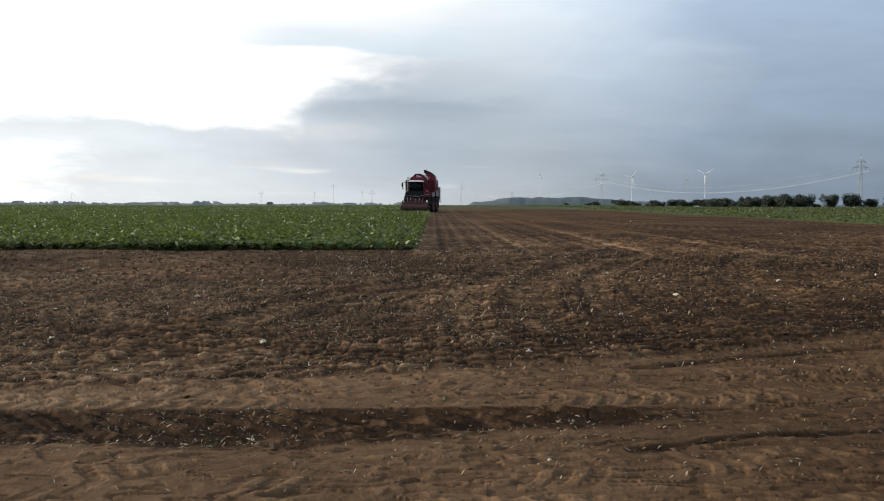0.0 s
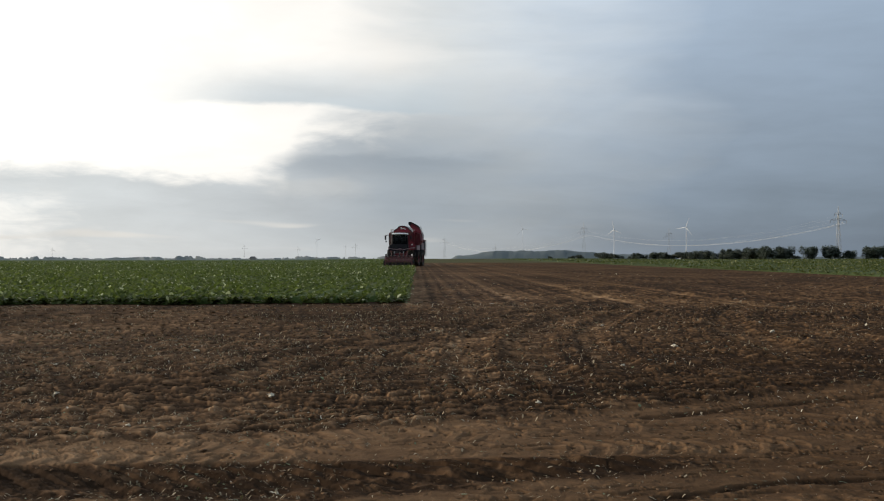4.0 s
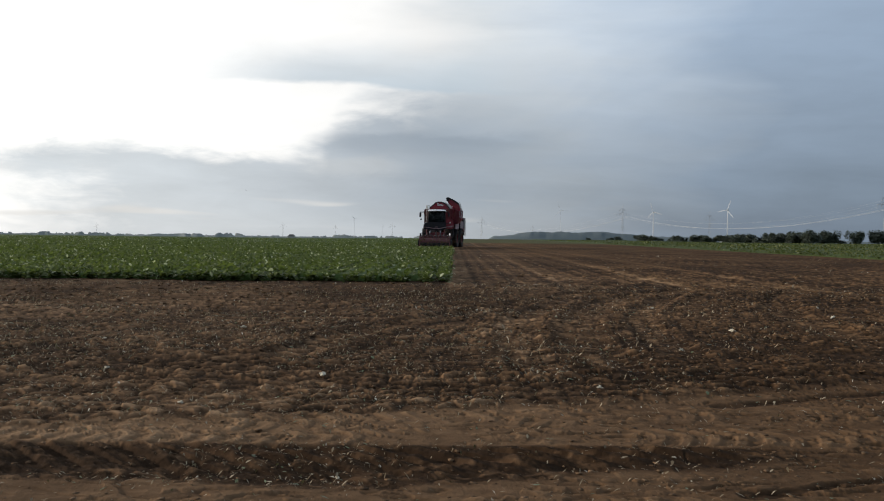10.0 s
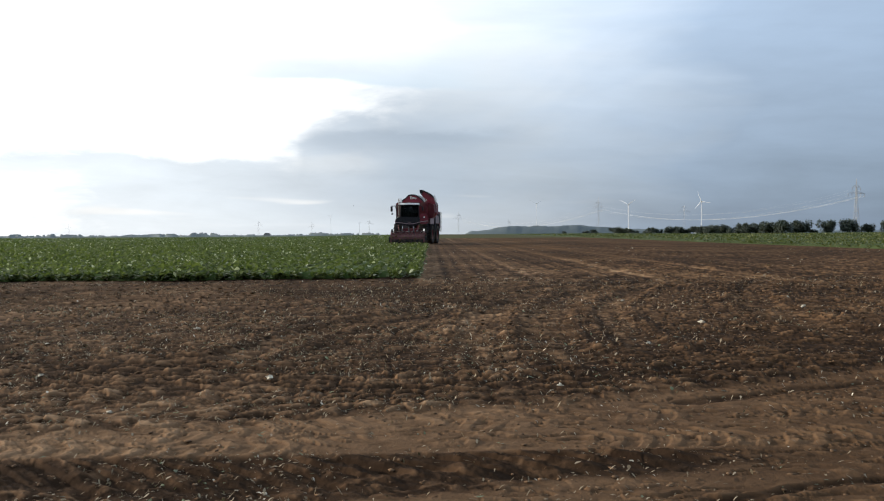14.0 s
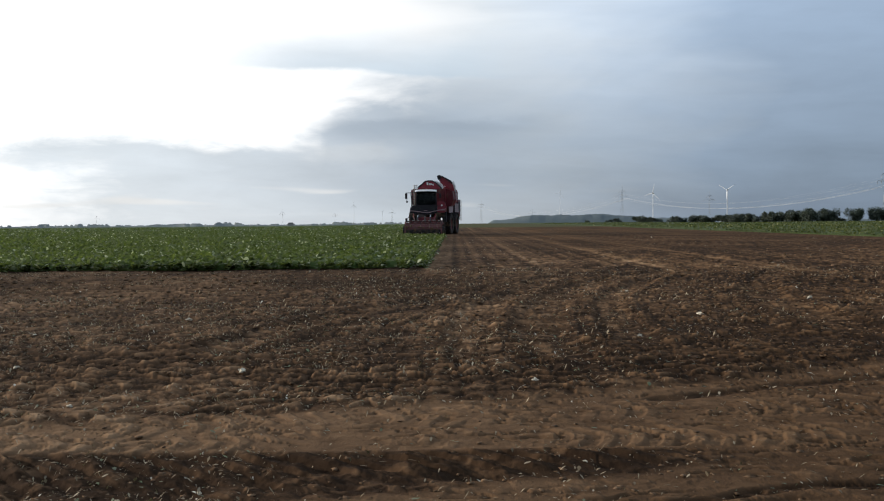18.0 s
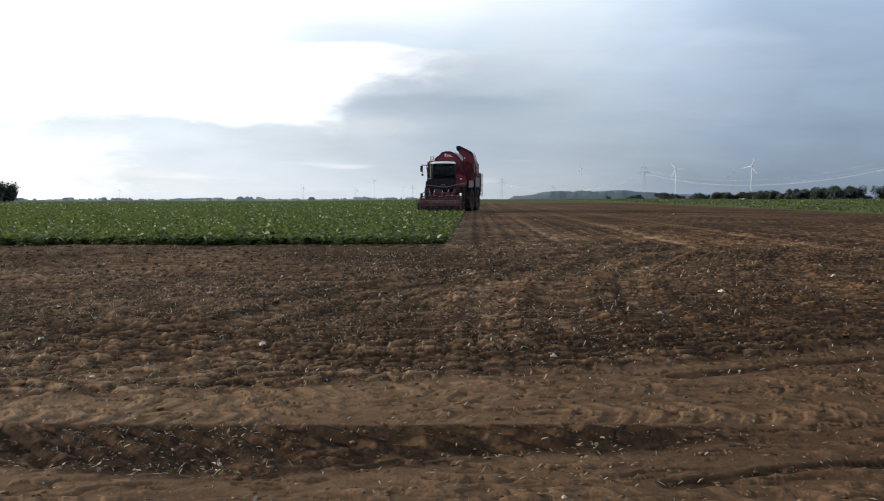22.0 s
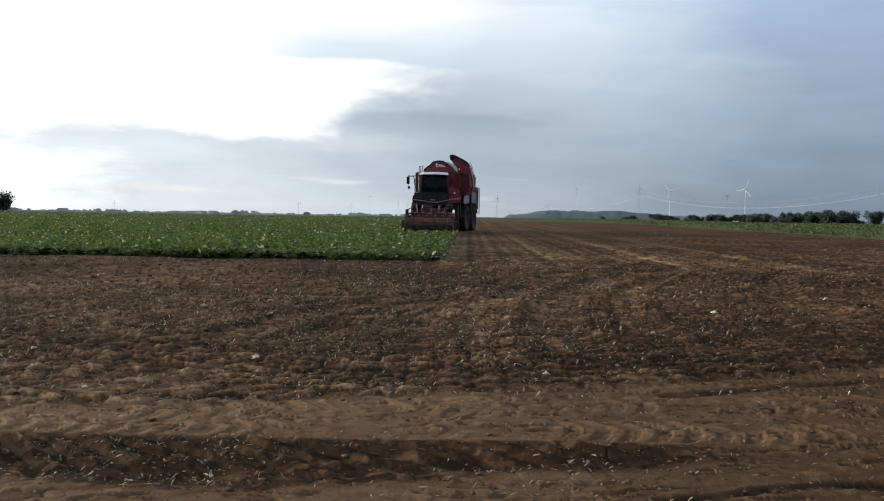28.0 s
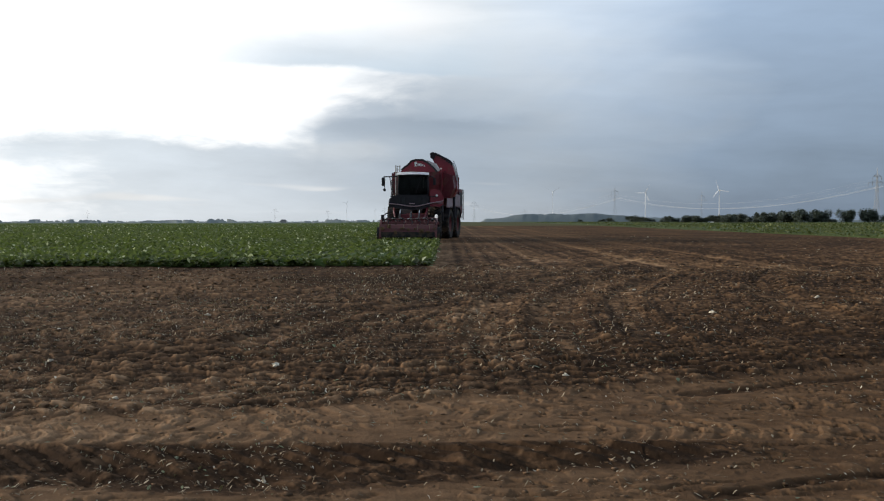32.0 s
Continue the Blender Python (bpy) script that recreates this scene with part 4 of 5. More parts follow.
def far_trees(name, az0, az1, dist, depth, heights, label, seed, gaps=0.0, grain=9.0, mat=HAZED_WOOD, crowns=0.0):
    """A distant belt of trees: a closed canopy with an uneven, lobed top."""
    az = np.linspace(az0, az1, int((az1 - az0) * dist / 1.6))
    row = np.linspace(0, 1, 15)
    A, S = np.meshgrid(az, row)
    Y = dist + depth * S
    X = A * Y
    lobe = fractal(X, Y, grain, 3, seed, 0.6)
    big = fractal(X, Y * 0.4, grain * 6, 2, seed + 3)
    H = heights(A) * (0.62 + 0.32 * lobe + 0.30 * big) * (1 - crowns) + crowns * heights(A) * (0.10 + 1.5 * smooth(lobe, 0.42, 0.75) * (0.5 + big))
    if gaps:
        H = H * smooth(fractal(X, X * 0, 60, 3, seed + 5), gaps - 0.05, gaps + 0.07)
    H = H * np.minimum(1, smooth(S, -0.05, 0.28)) * smooth(S, 1.05, 0.8)
    H = np.where((S == 0) | (S == 1), -1.0, H)
    Z = lie(X, Y) + H
    X = X + 2.0 * (fractal(X, Y, 4, 2, seed + 9) - 0.5)
    n, m = X.shape
    i = (np.arange(n - 1)[:, None] * m + np.arange(m - 1)[None, :]).ravel()
    quads = np.stack([i, i + 1, i + m + 1, i + m], -1)
    ob = new(name, mesh_from(name, np.stack([X, Y, Z], -1).reshape(-1, 3), quads, mat))
    return tagged(ob, label, "woodland", kind="stuff")


# the haze over these belts lies in their leaf colour
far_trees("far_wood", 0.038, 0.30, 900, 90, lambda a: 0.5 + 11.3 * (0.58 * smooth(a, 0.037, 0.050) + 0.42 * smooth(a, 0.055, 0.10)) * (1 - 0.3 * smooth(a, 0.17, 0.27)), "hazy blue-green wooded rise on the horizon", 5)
far_trees("far_tree_line", -0.75, -0.02, 880, 40, lambda a: 2.9 + 0 * a, "hazy line of distant trees and hedges", 6, 0.0, 5.5, HAZED_HEDGE, 1.0)
far_trees("far_hedge_line", -0.75, 0.64, 1100, 30, lambda a: 3.4 + 3.2 * smooth(a, 0.2, 0.34), "low hazy hedges on the horizon", 8, 0.30, 9.0, HAZED_HEDGE)


def farmhouse(az, dist, wide, tall):
    top = tagged(new("farm_building"), "small dark distant farm building with pitched roof", "building")
    bm = B()
    box(bm, (0, 0, tall * 0.3), (wide, wide * 0.6, tall * 0.6))
    part("wall", bm, BUILDING, top)
    bm = B()
    slab(bm, [(-wide * 0.53, tall * 0.6), (wide * 0.53, tall * 0.6), (wide * 0.30, tall), (-wide * 0.30, tall)], -wide * 0.34, wide * 0.34)
    part("roof", bm, ROOFING, top)
    place(top, az, dist)


farmhouse(-0.2034, 870, 6.5, 4.8)

# ---- power line ----


def beam(bm, a, b, w):
    rod(bm, a, b, w * 0.6, 4)


def pylon(height, detail, w, label, splay=0.068, arms=((0.735, 0.235), (0.845, 0.12))):
    """A lattice mast with a long lower and a short upper cross arm along x."""
    top = tagged(new("power_pylon"), label, "pylon", "pylons of the power line")
    half = height * splay
    waist = height * 0.70
    levels = [0, 0.13, 0.25, 0.36, 0.46, 0.55, 0.63, 0.70, 0.78, 0.86]

    def at(z, sx, sy):
        k = half * (1 - 0.72 * min(z / waist, 1.0)) if z < waist else half * 0.28 * (1 - 0.65 * (z - waist) / (height - waist))
        return (sx * k, sy * k, z)

    corners = [(-1, -1), (1, -1), (1, 1), (-1, 1)]
    for sx, sy in corners:
        bm = B()
        for a, b in zip(levels, levels[1:]):
            beam(bm, at(a * height, sx, sy), at(b * height, sx, sy), w * 1.4)
        beam(bm, at(0.86 * height, sx, sy), (0, 0, height), w)
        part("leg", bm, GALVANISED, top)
    bm = B()
    for a, b in zip(levels, levels[1:]):
        for i in range(4):
            p, q = corners[i], corners[(i + 1) % 4]
            beam(bm, at(a * height, *p), at(b * height, *q), w)
            if detail:
                beam(bm, at(a * height, *q), at(b * height, *p), w)
        if detail or a in (0.25, 0.70):
            for i in range(4):
                beam(bm, at(b * height, *corners[i]), at(b * height, *corners[(i + 1) % 4]), w)
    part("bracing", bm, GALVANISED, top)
    for z, reach in arms:
        for s in (-1, 1):
            bm = B()
            tip = (s * reach * height, 0, z * height)
            for sy in (-1, 1):
                beam(bm, (s * half * 0.25, sy * half * 0.28, z * height), tip, w * 1.2)
                beam(bm, (s * half * 0.25, sy * half * 0.2, (z + 0.045) * height), tip, w)
            for k in range(1, 5):
                u = k / 5
                x = s * (half * 0.25 + u * (reach * height - half * 0.25))
                for sy in (-1, 1):
                    beam(bm, (x, sy * half * 0.28 * (1 - u), z * height), (x * (1 - 0.08), sy * half * 0.2 * (1 - u), (z + 0.045 * (1 - u)) * height), w * 0.8)
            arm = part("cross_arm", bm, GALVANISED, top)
            for u in ((1.0, 0.55) if z < 0.8 else (1.0,)):
                bm = B()
                x = s * reach * height * u
                pipe(bm, [(x, 0, z * height), (x, 0, (z - 0.055) * height)], w * 1.1, 6)
                for k in range(5):
                    zz = (z - 0.006 - k * 0.010) * height
                    rod(bm, (x, 0, zz), (x, 0, zz - 0.003 * height), w * 2.2, 8)
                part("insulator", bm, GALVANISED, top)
    return top


def pylon_at(src, az, dist, turn, height):
    x, y = az * dist, dist
    src.matrix_basis = pose(x, y, float(lie(x, y)) - 0.3, 0, 0, turn)
    return Vector((x, y, float(lie(x, y)))), turn, height


P_L = pylon_at(pylon(45, True, 0.09, "tall grey lattice power pylon rising behind bushes", 0.056, ((0.785, 0.28), (0.875, 0.10))), -0.617, 254, 106, 45)
P_R = pylon_at(pylon(45, True, 0.115, "grey lattice power pylon standing behind the trees", 0.045), 0.5325, 645, 28, 45)
far_pylon = pylon(45, False, 0.062, "faint grey lattice power pylon far across the fields", 0.045)
P_C = pylon_at(far_pylon, 0.2085, 930, 36, 45)
P_F = pylon_at(copy_thing(far_pylon, Matrix.Identity(4)), 0.034, 1400, 36, 45)
for az, dist, turn in ((0.316, 1080, 30), (0.097, 2000, 30), (-0.077, 1900, 36), (-0.148, 2400, 40), (-0.214, 2100, 40), (-0.448, 2600, 40)):
    pylon_at(copy_thing(far_pylon, Matrix.Identity(4)), az, dist, turn, 45)


def tip(p, z, off):
    base, turn, h = p
    return base + Matrix.Rotation(radians(turn), 3, "Z") @ Vector((off * h, 0, z * h))


def wires(a, b, r, sag):
    for z, off in ((0.68, -0.235), (0.68, -0.13), (0.68, 0.13), (0.68, 0.235), (0.79, -0.12), (0.79, 0.12)):
        p, q = tip(a, z, off), tip(b, z, off)
        pts = []
        for k in range(25):
            u = k / 24
            pts.append(p.lerp(q, u) - Vector((0, 0, sag * 4 * u * (1 - u))))
        bm = B()
        pipe(bm, pts, r if z < 0.7 and off > 0 else r * 0.3, 5)
        me = bpy.data.meshes.new("power_cable")
        bm.to_mesh(me)
        bm.free()
        me.materials.append(WIRE)
        tagged(new("power_cable", me), "bright aluminium power cable sagging between pylons", "cable", "cables of the power line")


wires(P_R, P_C, 0.085, 15.5)
wires(P_C, P_F, 0.10, 17)

# ---- wind turbines ----


def turbine(az, dist, hub, blade, yaw, label, fat=1.0):
    top = tagged(new("wind_turbine"), label, "wind turbine", "wind turbines on the horizon")
    bm = B()
    rod(bm, (0, 0, -2), (0, 0, hub), 1.4 * fat, 16, 0.8 * fat)
    part("tower", bm, TURBINE, top)
    bm = B()
    box(bm, (0, 1.0, hub + 0.2), (2.4, 6.0, 2.4), None, 0.5)
    part("nacelle", bm, TURBINE, top)
    bm = B()
    bmesh.ops.create_uvsphere(bm, u_segments=12, v_segments=8, radius=1.3 * fat)
    me = bpy.data.meshes.new("rotor")
    bm.to_mesh(me)
    bm.free()
    me.materials.append(TURBINE)
    rotor = new("rotor", me)
    rotor.parent = top
    rotor.location = (0, -3.0, hub + 0.2)
    for k in range(3):
        bm = B()
        m = Matrix.Rotation(radians(120 * k), 4, "Y")
        ring = []
        for s, chord, thick in ((0.02, 0.9, 0.9), (0.10, 1.1, 0.8), (0.22, 2.1, 0.5), (0.5, 1.5, 0.35), (0.8, 1.0, 0.22), (0.97, 0.6, 0.14), (1.0, 0.2, 0.08)):
            row = [(-0.35 * chord, -thick / 2), (0.25 * chord, -thick / 2), (0.65 * chord, 0), (0.25 * chord, thick / 2), (-0.35 * chord, thick / 2)]
            ring.append([bm.verts.new(m @ Vector((a * fat, b * fat, s * blade))) for a, b in row])
        for p, q in zip(ring, ring[1:]):
            for i in range(5):
                bm.faces.new((p[i], p[(i + 1) % 5], q[(i + 1) % 5], q[i]))
        bm.faces.new(ring[0])
        bm.faces.new(ring[-1])
        part("blade", bm, TURBINE, rotor)
    x, y = az * dist, dist
    top.matrix_basis = pose(x, y, 0, 0, 0, yaw)
    return rotor


ROTORS = [
    (turbine(0.338, 1600, 65.0, 20.0, -math.degrees(math.atan(0.338)) - 22, "white three-bladed wind turbine turning behind the trees", 0.62), 60.0, -40.0),
    (turbine(0.2465, 1750, 65.0, 20.5, -math.degrees(math.atan(0.2465)) - 22, "white three-bladed wind turbine turning, farther off", 0.62), 30.0 + 6 * 41.5, -41.5),
    (turbine(0.1315, 2300, 88.0, 26.0, -20, "faint distant wind turbine over the woodland", 0.32), 20.0, -40.0),
    (turbine(-0.1245, 4000, 97.0, 21.0, -12, "tiny white distant wind turbine on the horizon", 0.5), 0.0, -40.0),
    (turbine(-0.0890, 4200, 67.0, 14.0, -12, "tiny white distant wind turbine on the horizon", 0.5), 50.0, -40.0),
]

# ---- birds ----
WINGS = []


def bird(span, label):
    """A small dark bird heading along y, its wings hinged at the shoulders."""
    top = tagged(new("bird"), label, "bird", "birds over the field")
    u = span / 2
    bm = B()
    bmesh.ops.create_uvsphere(bm, u_segments=10, v_segments=8, radius=1.0)
    for v in bm.verts:
        k = 1 - 0.35 * max(0.0, -v.co.y)
        v.co = Vector((v.co.x * 0.17 * u * k, v.co.y * 0.48 * u, v.co.z * 0.17 * u * k))
    part("body", bm, FEATHER, top)
    bm = B()
    bmesh.ops.create_uvsphere(bm, u_segments=8, v_segments=6, radius=0.13 * u)
    for v in bm.verts:
        v.co += Vector((0, 0.52 * u, 0.05 * u))
    rod(bm, (0, 0.60 * u, 0.05 * u), (0, 0.76 * u, 0.03 * u), 0.04 * u, 6, 0.005 * u)
    part("head", bm, FEATHER, top)
    m = Matrix.Rotation(radians(90), 4, "X")
    bm = slab(B(), [(-0.06 * u, 0.34 * u), (0.06 * u, 0.34 * u), (0.15 * u, 0.80 * u), (-0.15 * u, 0.80 * u)], -0.012 * u, 0.012 * u, m)
    part("tail", bm, FEATHER, top)
    for s in (-1, 1):
        bm = slab(B(), [(0, -0.22 * u), (s * 0.45 * u, -0.28 * u), (s * 0.92 * u, -0.04 * u), (s * 0.96 * u, 0.04 * u), (s * 0.5 * u, 0.16 * u), (0, 0.20 * u)], -0.018 * u, 0.018 * u, m)
        wing = part("wing", bm, FEATHER, top)
        wing.location = (s * 0.10 * u, 0.05 * u, 0.05 * u)
        WINGS.append((wing, s))
    return top


FLOCK = [
    (bird(0.34, "small dark bird flying low over the beet field"), [(0.0, -66, 36, 14.9), (6.5, -39.8, 80, 10.7), (8.0, -34.5, 90, 9.3), (9.5, -29.1, 99.6, 7.8), (11.5, -21.7, 112.6, 6.0), (32.0, 40, 320, 7.0)]),
    (bird(0.19, "small dark bird flying over the harvested soil"), [(0.0, 60.5, 168, 15.1), (6.5, 26.5, 60, 7.3), (7.4, 21.8, 45.0, 6.2), (8.2, 17.4, 31.6, 5.2), (9.0, 13.8, 18.2, 5.4), (32.0, -110, -380, 30)]),
]

# ---- beet harvester ----
SPEED = 1.63
WHEELS = []


def wheel(parent, at, radius, width, side):
    """A lugged tyre on a dished rim; side is +1 where the dish faces +x."""
    bm = B()
    w = width / 2
    lathe(bm, [(-w * 0.8, radius * 0.56), (-w, radius * 0.70), (-w * 0.97, radius * 0.90), (-w * 0.7, radius * 0.965), (w * 0.7, radius * 0.965), (w * 0.97, radius * 0.90), (w, radius * 0.70), (w * 0.8, radius * 0.56)], (0, 0, 0), 32)
    me = bpy.data.meshes.new("wheel")
    bmesh.ops.recalc_face_normals(bm, faces=bm.faces)
    for k in range(22):
        a = 2 * math.pi * k / 22
        for s in (-1, 1):
            m = Matrix.Rotation(a + (0.07 * s), 4, "X") @ Matrix.Translation((s * w * 0.48, 0, radius * 0.965)) @ Matrix.Rotation(radians(28 * s), 4, "Z")
            box(bm, (0, 0, 0), (w * 1.02, 0.055, 0.075), m)
    bm.to_mesh(me)
    bm.free()
    me.materials.append(RUBBER)
    top = new("wheel", me)
    top.parent = parent
    top.location = at
    tagged(top, "large muddy black lugged tyre on a red rim")
    bm = B()
    s = side
    lathe(bm, [(s * w * 0.75, radius * 0.575), (s * w * 0.55, radius * 0.50), (s * w * 0.15, radius * 0.42), (s * w * 0.10, radius * 0.22), (s * w * 0.30, radius * 0.18), (s * w * 0.32, 0.001)], (0, 0, 0), 24)
    part("rim", bm, DARK_RED, top, "dished muddy dark red rim")
    bm = B()
    for k in range(10):
        a = 2 * math.pi * k / 10
        p = Vector((s * w * 0.12, radius * 0.30 * math.cos(a), radius * 0.30 * math.sin(a)))
        rod(bm, p, p + Vector((s * 0.06, 0, 0)), 0.022, 6)
    part("wheel_nuts", bm, STEEL, top)
    WHEELS.append((top, Vector(at), radius))
    return top


def harvester():
    top = tagged(new("beet_harvester"), "red self-propelled six-row sugar beet harvester, muddy, elevator raised", "harvester")

    def p(name, bm, mat, label="", parent=top):
        return part(name, bm, mat, parent, label)

    # lifting head across the front
    head = p("lifting_head", box(B(), (0, -2.95, 1.02), (3.05, 0.16, 0.16), None, 0.03), MUDDY_RED, "muddy red six-row lifting head")

    def h(name, bm, mat, label=""):
        return part(name, bm, mat, head, label)

    h("flail_drum", lathe(B(), [(-1.45, 0.02), (-1.45, 0.24), (1.30, 0.24), (1.30, 0.02)], (0, -3.30, 0.55), 20), MUDDY_RED, "muddy red topper drum")
    bm = B()
    prof = [(-3.72, 0.52), (-3.66, 0.74), (-3.5, 0.90), (-3.25, 0.97), (-3.0, 0.94), (-3.0, 0.90), (-3.25, 0.93), (-3.48, 0.86), (-3.62, 0.72), (-3.68, 0.52)]
    a = [bm.verts.new((-1.52, y, z)) for y, z in prof]
    b = [bm.verts.new((1.30, y, z)) for y, z in prof]
    bm.faces.new(a)
    bm.faces.new(b[::-1])
    for i in range(len(prof)):
        bm.faces.new((a[i], b[i], b[(i + 1) % len(prof)], a[(i + 1) % len(prof)]))
    h("topper_hood", bm, MUDDY_RED, "curved red topper hood caked with soil")
    h("rubber_skirt", box(B(), (-0.11, -3.71, 0.42), (2.80, 0.03, 0.26)), RUBBER)
    for s in (-1.58, 1.36):
        bm = B()
        out = [(-3.75, 0.10), (-3.80, 0.30), (-3.55, 0.95), (-3.1, 1.20), (-2.5, 1.22), (-2.3, 0.9), (-2.5, 0.3), (-3.2, 0.08)]
        l = [bm.verts.new((s - 0.05, y, z)) for y, z in out]
        r = [bm.verts.new((s + 0.05, y, z)) for y, z in out]
        bm.faces.new(l)
        bm.faces.new(r[::-1])
        for i in range(len(out)):
            bm.faces.new((l[i], r[i], r[(i + 1) % len(out)], l[(i + 1) % len(out)]))
        h("end_plate", bm, MUDDY_RED)
    for s in (-1.64, 1.46):
        bm = lathe(B(), [(-0.12, 0.30), (-0.12, 0.40), (0.12, 0.40), (0.12, 0.30)], (s, -3.30, 0.42), 20)
        lathe(bm, [(-0.05, 0.01), (-0.05, 0.30), (0.05, 0.30), (0.05, 0.01)], (s, -3.30, 0.42), 16)
        h("gauge_wheel", bm, RUBBER, "black gauge wheel of the head")
    for k in range(6):
        x = -1.25 + 0.5 * k
        bm = B()
        for d in (-0.09, 0.09):
            slab(bm, [(x + d - 0.015, 0.85), (x + d + 0.015, 0.85), (x + d * 0.5 + 0.012, 0.02), (x + d * 0.5 - 0.012, 0.02)], -2.62, -2.44)
        box(bm, (x, -2.55, 0.88), (0.26, 0.22, 0.16), None, 0.02)
        h("lifting_share", bm, STEEL, "worn steel lifting shares")
        bm = B()
        pipe(bm, [(x, -3.05, 1.02), (x, -3.25, 1.16), (x, -3.5, 1.05)], 0.028)
        box(bm, (x, -3.52, 1.0), (0.12, 0.10, 0.10), None, 0.015)
        h("topper_bracket", bm, MUDDY_RED)
    bm = B()
    pipe(bm, [(-1.5, -2.9, 1.22), (-0.2, -2.9, 1.22), (1.4, -2.9, 1.28)], 0.05, 8)
    for x in (-1.4, -0.7, 0.0, 0.7, 1.35):
        rod(bm, (x, -2.9, 1.05), (x, -2.9, 1.25), 0.035, 6)
    h("top_tube", bm, MUDDY_RED, "muddy tube along the head")
    r = random.Random(5)
    for k in range(7):
        x = -1.35 + 0.42 * k
        h("tube_clamp", box(B(), (x, -2.96, 1.24 + 0.02 * (k % 3)), (0.16 + 0.06 * (k % 2), 0.06, 0.05), Matrix.Identity(4), 0.012), STEEL, "worn bare steel clamp")
        bm = B()
        pipe(bm, [(x, -3.0, 1.2), (x + 0.1, -3.2, 1.30 + 0.05 * (k % 2)), (x + 0.2, -3.4, 1.08), (x + 0.16, -3.55, 0.95)], 0.022, 6)
        h("hose", bm, BLACK, "black hydraulic hose")
    for k in range(9):
        bm = B()
        x = -1.45 + 0.34 * k
        box(bm, (x, -3.74, 0.62 + r.uniform(-0.1, 0.25)), (r.uniform(0.10, 0.24), 0.10, r.uniform(0.08, 0.2)), Matrix.Identity(4), 0.03)
        h("caked_soil", bm, CLOD, "caked soil on the hood")
    for k in range(4):
        x = -1.2 + 0.75 * k + r.uniform(-0.1, 0.1)
        bm = B()
        pipe(bm, [(x, -3.78, 0.95), (x + r.uniform(-0.06, 0.06), -3.80, 0.78 - r.uniform(0, 0.15))], 0.012, 5)
        h("caught_stalk", bm, SCRAP, "pale beet stalk caught on the hood")
    bm = B()
    box(bm, (-1.52, -2.75, 1.30), (0.16, 0.5, 0.34), None, 0.05)
    pipe(bm, [(-1.5, -2.6, 1.4), (-1.35, -2.3, 1.55), (-1.1, -1.9, 1.5)], 0.03)
    h("drive_cover", bm, BLACK, "black drive cover with hose")
    bm = B()
    box(bm, (1.36, -2.75, 1.28), (0.14, 0.4, 0.40), None, 0.04)
    h("drive_cover", bm, SILVER, "dull silver drive cover")
    # white spot at the head's end, given a faint glow of its own
    h("head_spot", box(B(), (1.36, -3.0, 1.38), (0.13, 0.06, 0.20), Matrix.Identity(4), 0.03), GLOW_WHITE, "small bright white spot on the head, faintly glowing")
    for x, z1 in ((-0.62, 1.72), (-0.02, 1.66), (0.42, 1.70)):
        bm = B()
        rod(bm, (x, -2.85, 1.1), (x, -2.2, 1.50), 0.06, 10)
        p("lift_cylinder", bm, BLACK)
        bm = B()
        rod(bm, (x, -2.45, 1.36), (x, -1.85, z1), 0.035, 10)
        p("cylinder_rod", bm, CHROME, "bright chromed cylinder rod")
    bm = B()
    for x in (-0.95, 0.95):
        box(bm, (x, -1.7, 1.05), (0.16, 2.5, 0.22), None, 0.02)
    for y in (-2.4, -1.2, 0.0):
        box(bm, (0, y, 1.05), (1.8, 0.14, 0.16), None, 0.02)
    p("lift_frame", bm, DARK_RED)

    # sieve and cleaning turbine under the cab
    bm = B()
    for k in range(26):
        a = 2 * math.pi * k / 26
        rod(bm, (0.80 * math.cos(a), -0.4 + 0.80 * math.sin(a), 0.55), (0.85 * math.cos(a), -0.4 + 0.85 * math.sin(a), 0.95), 0.016, 5)
    bmesh.ops.create_cone(bm, cap_ends=True, segments=24, radius1=0.8, radius2=0.8, depth=0.05, matrix=Matrix.Translation((0, -0.4, 0.52)))
    p("sieve_star", bm, STEEL, "steel cleaning star with tines")
    bm = B()
    for k in range(9):
        rod(bm, (-0.9 + 0.225 * k, -2.3, 0.55), (-0.9 + 0.225 * k, -1.3, 0.72), 0.03, 6)
    p("sieve_bars", bm, STEEL)

    # front frame, hood and platform
    bm = B()
    box(bm, (0.1, 0.6, 1.30), (1.5, 3.6, 0.42), None, 0.04)
    p("front_frame", bm, DARK_RED)
    hood = p("engine_hood", slab(B(), [(-1.30, 1.90), (-1.34, 2.08), (-1.30, 2.34), (-1.10, 2.52), (-0.85, 2.58), (0.62, 2.58), (0.92, 2.50), (0.98, 2.20), (0.95, 1.92), (0.6, 1.80), (0.05, 1.74), (-0.6, 1.80)], -0.95, 0.35), BLACK, "black front apron below the cab")
    for x in (-0.78, -0.52, 0.42, 0.66):
        part("grille_bar", box(B(), (x, -0.965, 2.26), (0.16, 0.03, 0.34), None, 0.01), LINING, hood)
    bm = B()
    pipe(bm, [(-1.33, -0.97, 2.10), (-0.75, -0.99, 2.04), (-0.25, -1.0, 1.96), (0.05, -1.0, 1.94), (0.35, -1.0, 1.96), (0.95, -0.99, 2.10), (1.72, -0.90, 2.24)], 0.030, 8)
    part("trim_line", bm, SILVER, hood, "thin pinkish trim line across the apron")
    part("nose_badge", box(B(), (-0.02, -0.99, 2.10), (0.30, 0.03, 0.06), None, 0.01), SILVER, hood)
